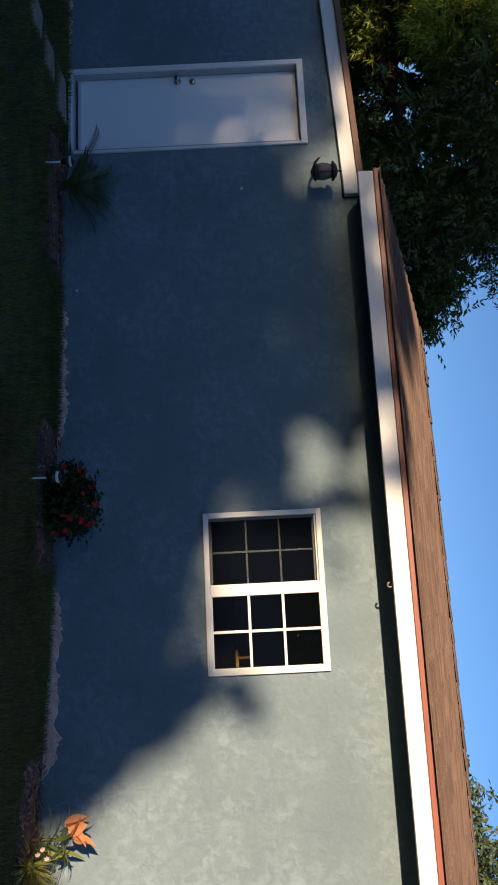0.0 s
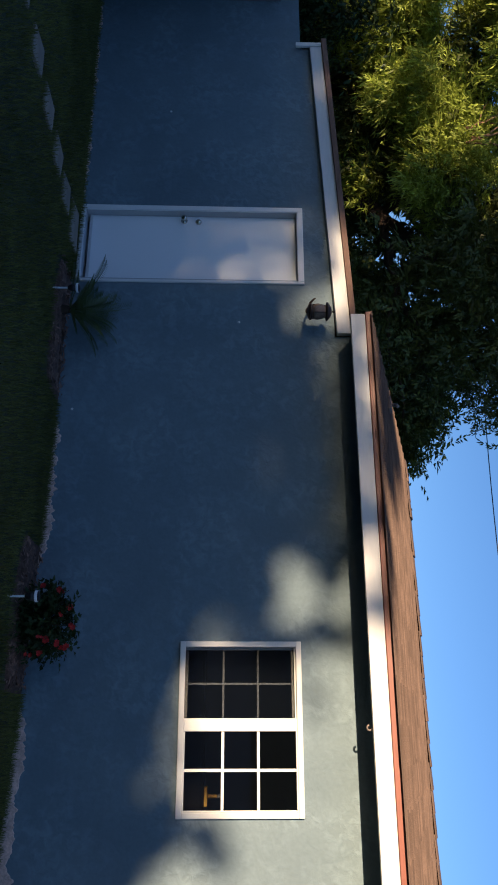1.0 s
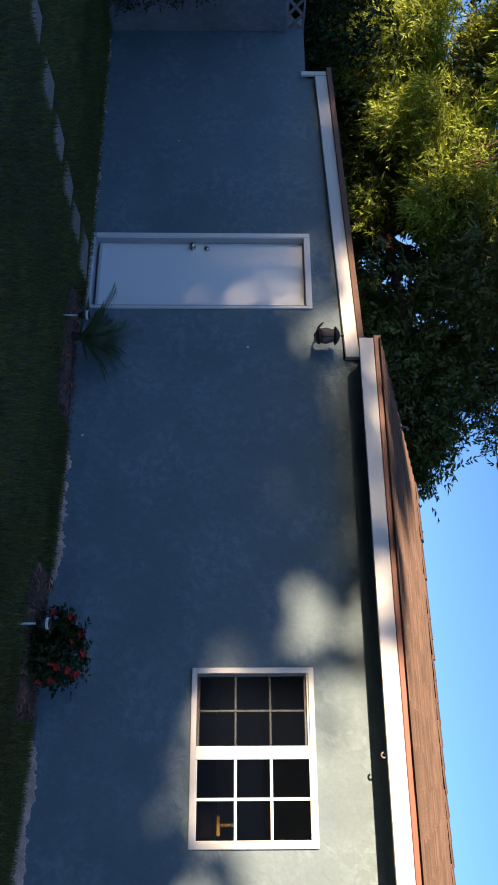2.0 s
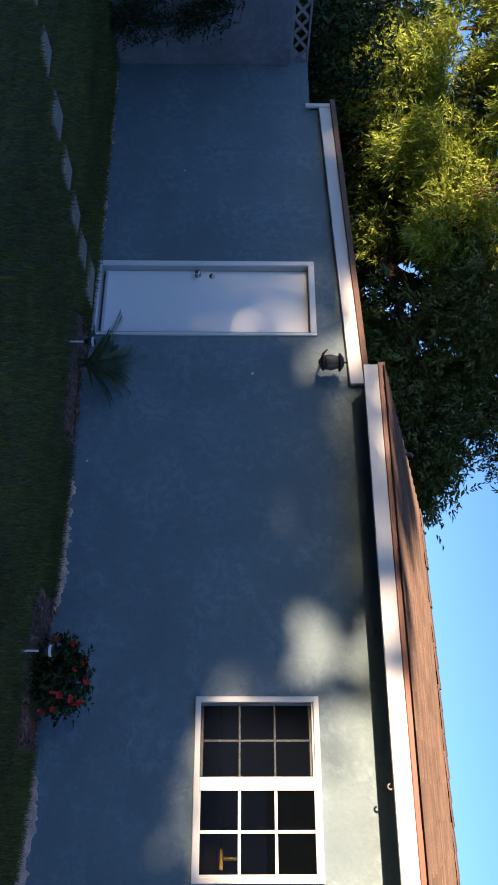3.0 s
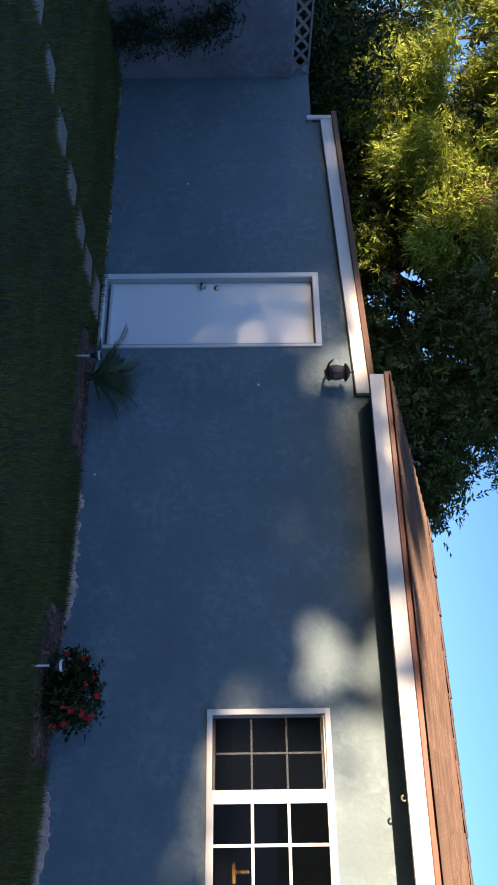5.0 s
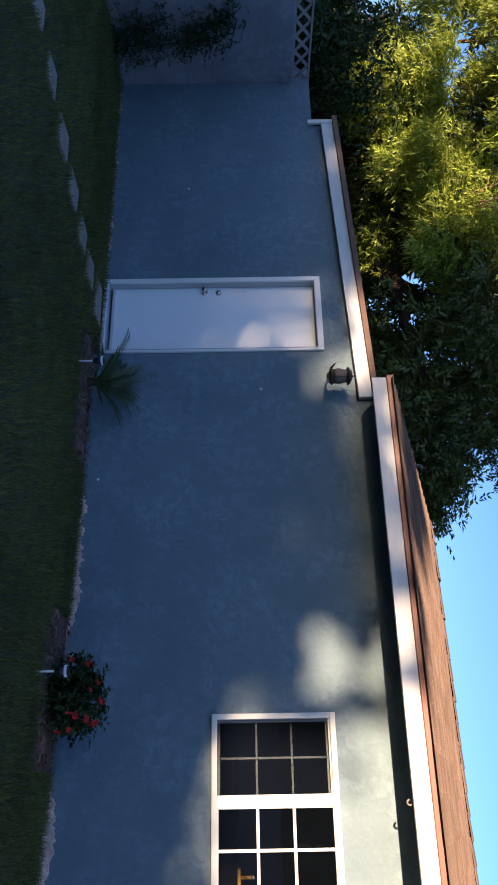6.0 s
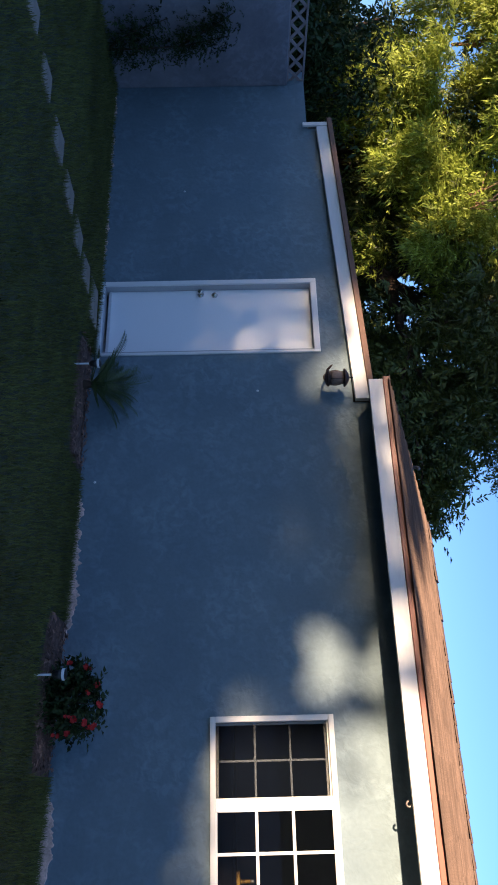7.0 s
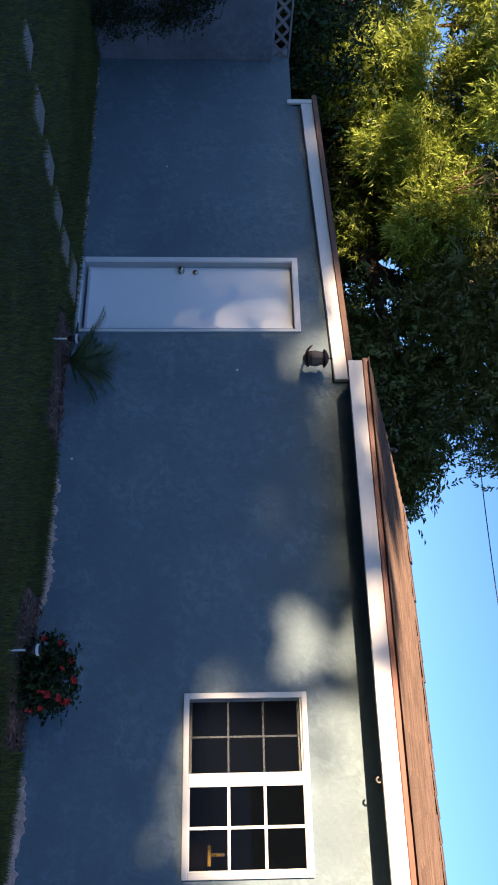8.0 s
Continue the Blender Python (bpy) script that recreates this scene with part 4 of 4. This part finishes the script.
# ---- things on the house ----
def build_lantern():
    x, y, z = -3.60, -0.21, 2.135
    lan = thing("wall_lantern", (x, y, z), "weathered bronze wall lantern with a domed cap", "wall lamp")
    part("base", lathe([(0.03, -0.012), (0.062, 0.0), (0.078, 0.014), (0.078, 0.026), (0.056, 0.038)]), BRONZE, lan, smooth=False)
    part("glass", lathe([(0.058, 0.038), (0.066, 0.065), (0.066, 0.10), (0.058, 0.135), (0.048, 0.158)]), LAMP_GLASS, lan, "clouded amber glass", True)
    for k in range(4):
        a = k * math.pi / 2 + 0.6
        part("cage_bar", tube([(0.062 * math.cos(a), 0.062 * math.sin(a), 0.036), (0.070 * math.cos(a), 0.070 * math.sin(a), 0.085), (0.052 * math.cos(a), 0.052 * math.sin(a), 0.16)], [0.004] * 3, 6), BRONZE, lan)
    part("cap", lathe([(0.05, 0.156), (0.084, 0.162), (0.086, 0.172), (0.07, 0.186), (0.045, 0.203), (0.016, 0.213)]), BRONZE, lan, smooth=True)
    part("finial", lathe([(0.006, 0.211), (0.006, 0.222), (0.012, 0.229), (0.009, 0.24), (0.003, 0.247)], 10), BRONZE, lan, smooth=True)
    part("arm", tube([(-0.13, 0.205, 0.04), (-0.12, 0.15, 0.02), (-0.07, 0.07, 0.0), (0, 0.02, -0.006)], [0.011, 0.01, 0.009, 0.009], 8), BRONZE, lan, smooth=True)
    part("scroll", tube([(-0.09, 0.10, 0.01), (-0.13, 0.06, 0.03), (-0.15, 0.03, 0.06), (-0.155, 0.02, 0.075)], [0.008, 0.012, 0.009, 0.003], 8), BRONZE, lan, smooth=True)
    part("back_plate", lathe([(0.042, 0), (0.042, 0.008), (0.028, 0.018)], 18), BRONZE, lan, smooth=False, m=pose(-0.13, 0.209, 0.04, 90, 0, 0))


def build_hook():
    hook = thing("ceiling_hook", (-0.06, -0.335, 2.496), "small steel cup hook under the eave board", "hook")
    part("flange", lathe([(0.014, -0.006), (0.014, 0.0)], 12), GALV, hook)
    pts = [(0, 0, 0), (0, 0, -0.008)] + [(0.018 * math.sin(a), 0, -0.028 + 0.018 * math.cos(a)) for a in [0.42 * i for i in range(12)]]
    part("hook", tube(pts, [0.0075] * len(pts), 8), GALV, hook, smooth=True)


SCREWS = [(-6.10, 0.79), (-3.60, 1.51), (-2.70, 0.04)]


def build_wall_screws():
    for x, z in SCREWS:
        screw = thing("wall_screw", (x, 0.0, z), "small pale screw head stuck in the blue stucco wall", "screw", "screws in the wall")
        part("head", lathe([(0.004, -0.004), (0.009, 0.0), (0.009, 0.003), (0.005, 0.006)], 10), STEEL, screw, smooth=True, m=pose(0, 0, 0, 90, 0, 0))
        part("plug", lathe([(0.012, -0.004), (0.012, 0.0015)], 10), WHITE, screw, m=pose(0, 0, 0, 90, 0, 0))


def build_vent():
    y = 0.95
    vent = thing("roof_vent", (-3.20, y, EAVE_Z + (y - EAVE_Y) * math.tan(SLOPE)), "small pale bent vent pipe on the shingles", "vent pipe")
    part("flashing", box((-0.07, -0.07, -0.01), (0.07, 0.07, 0.02), 0.006, Matrix.Rotation(SLOPE, 4, "X")), BROWN_EDGE, vent)
    part("pipe", tube([(0, 0, 0.0), (0, 0, 0.05), (0.01, -0.015, 0.07), (0.035, -0.04, 0.073)], [0.017, 0.017, 0.018, 0.019], 12), GALV, vent, smooth=True)


def build_cable():
    a, b = Vector((-14.0, 11.0, 8.3)), Vector((8.0, 11.6, 8.6))
    pts = [a.lerp(b, s) - Vector((0, 0, 4 * 0.64 * s * (1 - s))) for s in [i / 29 for i in range(30)]]
    pole = thing("utility_pole", tuple(b.xy) + (0,), "wooden utility pole holding the overhead wire", "utility pole")
    part("pole", tube([(0, 0, -0.4), (0, 0, 4), (0, 0, 8.5)], [0.14, 0.12, 0.1], 10), BARK, pole, smooth=True)
    line = part("overhead_cable", tube([tuple(p) for p in pts], [0.012] * 30, 6), CABLE, smooth=True)
    tagged(line, "thin black overhead wire against the sky", "cable")


def build_room_things():
    # cabinet added only to carry the ornament, blackened to look unlit
    cab = thing("cabinet", (0.0, 2.7, 0.0), "near-black cabinet added under the ornament in the unlit room", "cabinet")
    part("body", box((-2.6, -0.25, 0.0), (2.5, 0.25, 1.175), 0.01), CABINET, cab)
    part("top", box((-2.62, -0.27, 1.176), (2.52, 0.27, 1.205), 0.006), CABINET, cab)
    tap = thing("brass_ornament", (0.585, 2.62, 1.205), "polished brass stand with a short upright stem", "ornament")
    part("foot", box((-0.10, -0.03, 0.0), (0.10, 0.03, 0.036), 0.008), BRASS, tap)
    part("stem", lathe([(0.02, 0.042), (0.017, 0.06), (0.017, 0.12), (0.022, 0.13), (0.012, 0.14)], 14), BRASS, tap, smooth=True)
    part("tip", lathe([(0.012, 0.14), (0.02, 0.15), (0.018, 0.17), (0.006, 0.18)], 14), STEEL, tap, "pale metal tip", True)


build_lantern()
build_hook()
build_wall_screws()
build_vent()
build_cable()
build_room_things()


# ---- plants and garden lights ----
def frond(length, lift, leaflets, leaf):
    """One feather palm frond along +x: a rachis tube and a leaflet mesh."""
    def at(s):
        return Vector((length * s * (1 - 0.18 * s), 0, lift * length * (1.15 * s - 0.5 * s * s)))
    stem = tube([at(i / 7) for i in range(8)], list(np.linspace(0.006, 0.0018, 8)), 5)
    verts, quads = [], []
    for k in range(leaflets):
        s = 0.22 + 0.78 * (k + 1) / leaflets
        p = at(s)
        d = (at(min(1, s + 0.02)) - at(s - 0.02)).normalized()
        size = leaf * (0.45 + 0.55 * math.sin(math.pi * min(1, 0.2 + s * 0.72)))
        for side in (-1, 1):
            way = (d * 0.42 + Vector((0, side * 0.9, 0.05))).normalized()
            o = len(verts)
            up = way.cross(Vector((0, side, 0.3))).normalized() * 0.0021
            verts += [p, p + way * size * 0.4 + up, p + way * size, p + way * size * 0.4 - up]
            quads.append((o, o + 1, o + 2, o + 3))
    return stem, verts, quads


def build_palm():
    x, y = -3.53, -0.30
    palm = thing("palm", (x, y, ground_z(x) + 0.02), "small dark green feather palm in the bed by the door", "palm")
    part("trunk", lathe([(0.035, -0.05), (0.045, 0.02), (0.038, 0.06), (0.026, 0.10)], 10), BARK, palm, smooth=True)
    for k in range(44):
        stem, verts, quads = frond(random.uniform(0.30, 0.50), random.uniform(0.2, 1.1), 17, 0.14)
        m = pose(0, 0, 0.08, 0, 0, k * 137.5 + random.uniform(-12, 12)) @ pose(0, 0, 0, 0, random.uniform(-48, 6), 0)
        if k in (4, 19):
            # the longest fronds arch across the foot of the door
            stem, verts, quads = frond(0.66, 0.5, 20, 0.10)
            m = pose(0, 0, 0.10, 0, 0, 172 + k * 0.6) @ pose(0, 0, 0, 0, -6, 0)
        made = [stem.verts.new(p) for p in verts]
        for q in quads:
            stem.faces.new([made[i] for i in q])
        part("frond", stem, PALM, palm, m=m)


def flower_shape(r):
    verts, faces = [], []
    for k in range(6):
        a = k * math.tau / 6
        w = Vector((math.cos(a), math.sin(a), 0))
        n = Vector((-math.sin(a), math.cos(a), 0))
        o = len(verts)
        verts += [Vector((0, 0, 0)), w * r * 0.6 + n * r * 0.38 + Vector((0, 0, r * 0.3)), w * r + Vector((0, 0, r * 0.15)), w * r * 0.6 - n * r * 0.38 + Vector((0, 0, r * 0.3))]
        faces.append((o, o + 1, o + 2, o + 3))
    return verts, faces


def build_shrub():
    x, y = -0.80, -0.40
    g = ground_z(x)
    shrub = thing("flowering_shrub", (x, y, g + 0.02), "low dark shrub with small red flowers against the wall", "shrub")
    for k in range(9):
        a = k * 0.7
        part("stem", tube([(0, 0, -0.03), (0.1 * math.cos(a), 0.06 * math.sin(a), 0.16), (0.26 * math.cos(a), 0.17 * math.sin(a), 0.34)], [0.008, 0.006, 0.003], 6), BARK, shrub)
    places = np.array(scatter(520, (0, 0, 0.20), (0.28, 0.21, 0.22)))
    put("foliage", leafage("foliage", places, IVY, scale=(0.7, 1.2), tilt=1.2, pairs=3, length=0.08, leaf=0.045, width=0.024, droop=0.3), shrub)
    me = as_mesh("flower", *flower_shape(0.02), RED_PETAL)
    spots = [(-0.18, -0.22, 0.20), (0.14, -0.22, 0.24), (0.2, -0.16, 0.36), (-0.02, -0.2, 0.40), (-0.24, -0.1, 0.36), (0.29, -0.12, 0.22), (0.05, -0.12, 0.46), (0.3, -0.06, 0.12), (-0.12, -0.1, 0.45), (0.24, -0.1, 0.42), (-0.3, -0.08, 0.2), (0.17, -0.2, 0.3)]
    for p in spots:
        s = random.uniform(0.7, 1.25)
        p = (p[0] * 0.85, p[1] * 0.95, p[2] * 0.88)
        for j in range(3):
            q = Vector(p) + Vector((random.uniform(-1, 1), random.uniform(-0.5, 0.5), random.uniform(-1, 1))) * 0.022
            put("flower", me, shrub, "small red blossom", Matrix.Translation(q) @ Euler((radians(random.uniform(40, 110)), 0, random.uniform(-0.9, 0.9))).to_matrix().to_4x4() @ Matrix.Scale(s, 4))


def build_path_light(x, y, tilt):
    g = ground_z(x)
    lamp = thing("path_light", (x, y, g), "small steel solar path light on a thin stake", "garden light", "path lights", turn=tilt)
    part("stake", tube([(0, 0, -0.06), (0, 0, 0.10), (0, 0, 0.135)], [0.007, 0.008, 0.008], 8), LENS, lamp, "bright steel stake")
    part("body", lathe([(0.012, 0.13), (0.024, 0.14), (0.03, 0.17), (0.034, 0.2)], 16), BLACK, lamp, smooth=True)
    part("lens", lathe([(0.034, 0.2), (0.042, 0.204), (0.042, 0.22), (0.036, 0.222)], 18), LENS, lamp, "milky light ring")
    part("cap", lathe([(0.036, 0.2225), (0.038, 0.228), (0.012, 0.236)], 18), BLACK, lamp, "dark solar cap")


def build_croton():
    x, y = 1.58, -0.32
    g = ground_z(x)
    plant = thing("croton", (x, y, g + 0.03), "leafy plant with broad sunlit orange leaves", "plant")
    part("stem", tube([(0, 0, -0.05), (0.01, 0, 0.2), (0.0, 0, 0.36)], [0.014, 0.011, 0.006], 7), BARK, plant)
    for k in range(7):
        verts, faces = leaf_blade(random.uniform(0.14, 0.21), 0.10, 0.2)
        put("leaf", as_mesh("leaf", verts, faces, ORANGE_LEAF, True), plant, "broad orange leaf",
            pose(-0.05 + random.uniform(-0.05, 0.05), -0.03 + random.uniform(-0.03, 0.03), 0.25 + 0.012 * k, 0, 0, 95 + k * 47) @ pose(0, 0, 0, random.uniform(-30, 30), -random.uniform(45, 85), 0))
    for k in range(26):
        verts, faces = leaf_blade(random.uniform(0.16, 0.28), 0.03, 0.5)
        put("leaf", as_mesh("leaf", verts, faces, PALM if k % 3 else YELLOW_LEAF, True), plant,
            m=pose(random.uniform(-0.05, 0.12), random.uniform(-0.08, 0.05), random.uniform(0.05, 0.24), 0, 0, k * 137.5) @ pose(0, 0, 0, 0, -random.uniform(15, 70), 0))
    me = as_mesh("blossom", *flower_shape(0.02), PINK_PETAL)
    for p in ((0.02, -0.17, 0.14), (0.05, -0.18, 0.11), (0.08, -0.17, 0.17)):
        put("blossom", me, plant, "pale pink blossom", Matrix.Translation(p) @ pose(0, 0, 0, 70, 0, 20))


def leaf_blade(length, width, curl, n=7):
    verts, faces = [], []
    for i in range(n + 1):
        s = i / n
        w = width * math.sin(math.pi * (0.06 + 0.94 * s) ** 0.8) * 0.5 * (1 if i < n else 0.05)
        p = Vector((length * s, 0, -curl * length * s * s))
        verts += [p + Vector((0, -w, w * 0.35)), p, p + Vector((0, w, w * 0.35))]
    for i in range(n):
        for j in (0, 1):
            faces.append((3 * i + j, 3 * i + j + 1, 3 * i + 4 + j, 3 * i + 3 + j))
    return verts, faces


def build_grass_tuft(x, y, n, length, label):
    g = ground_z(x)
    tuft = thing("ornamental_grass", (x, y, g + 0.02), label, "ornamental grass", "yellow-green tufts")
    verts, quads = [], []
    for k in range(n):
        a, l, e = random.uniform(0, math.tau), length * random.uniform(0.6, 1.1), random.uniform(0.25, 1.2)
        d, side = Vector((math.cos(a), math.sin(a), 0)), Vector((-math.sin(a), math.cos(a), 0)) * 0.006
        pts = [d * (0.02 + l * s * math.cos(e) * (0.5 + 0.5 * s)) + Vector((0, 0, l * (s * math.sin(e) - 0.35 * s * s))) for s in (0, 0.35, 0.7, 1.0)]
        o = len(verts)
        for p, w in zip(pts, (1, 1, 0.7, 0.1)):
            verts += [p + side * w, p - side * w]
        quads += [(o + 2 * i, o + 2 * i + 1, o + 2 * i + 3, o + 2 * i + 2) for i in range(3)]
    put("blades", as_mesh("blades", verts, quads, YELLOW_LEAF), tuft)


def build_vine():
    """A leafy shrub trained up the garden wall."""
    vine = thing("climbing_plant", (-7.57, -0.62, ground_z(-7.6)), "dark leafy climber growing up the garden wall", "climbing plant")
    paths = [[(0, 0, -0.05), (-0.05, 0.03, 0.4), (-0.04, 0.0, 0.85), (-0.06, -0.1, 1.35)], [(0, 0, 0.0), (-0.03, -0.18, 0.3), (-0.05, -0.32, 0.7)], [(-0.04, 0.0, 0.8), (-0.06, -0.2, 1.15), (-0.08, -0.35, 1.4)]]
    places = []
    for path in paths:
        part("stem", tube(path, list(np.linspace(0.014, 0.005, len(path))), 7), BARK, vine, smooth=True)
        for a, b in zip(path, path[1:]):
            for _ in range(95):
                p = np.array(Vector(a).lerp(Vector(b), random.random()))
                q = p + rng.normal(0, 1, 3) * (0.05, 0.085, 0.07)
                if random.random() < 0.3:
                    q += (0, 0.16 * random.random(), -0.06)
                q[0] = max(q[0], -0.10)
                if q[2] > 0.03:
                    places.append(q)
    put("foliage", leafage("foliage", places, IVY, scale=(0.7, 1.2), tilt=1.0, pairs=5, length=0.11, leaf=0.036, width=0.015, droop=0.7), vine)


build_beds()
build_stones()
build_grass()
build_palm()
build_shrub()
build_path_light(-0.93, -0.74, 10)
build_path_light(-3.60, -0.54, 40)
build_croton()
build_grass_tuft(1.74, -0.36, 240, 0.34, "tuft of sunlit yellow-green grass by the wall")
build_grass_tuft(2.0, -0.28, 320, 0.42, "tuft of sunlit yellow-green grass by the wall")
build_vine()

# ---- shingled roof, piece by piece ----
build_roof()
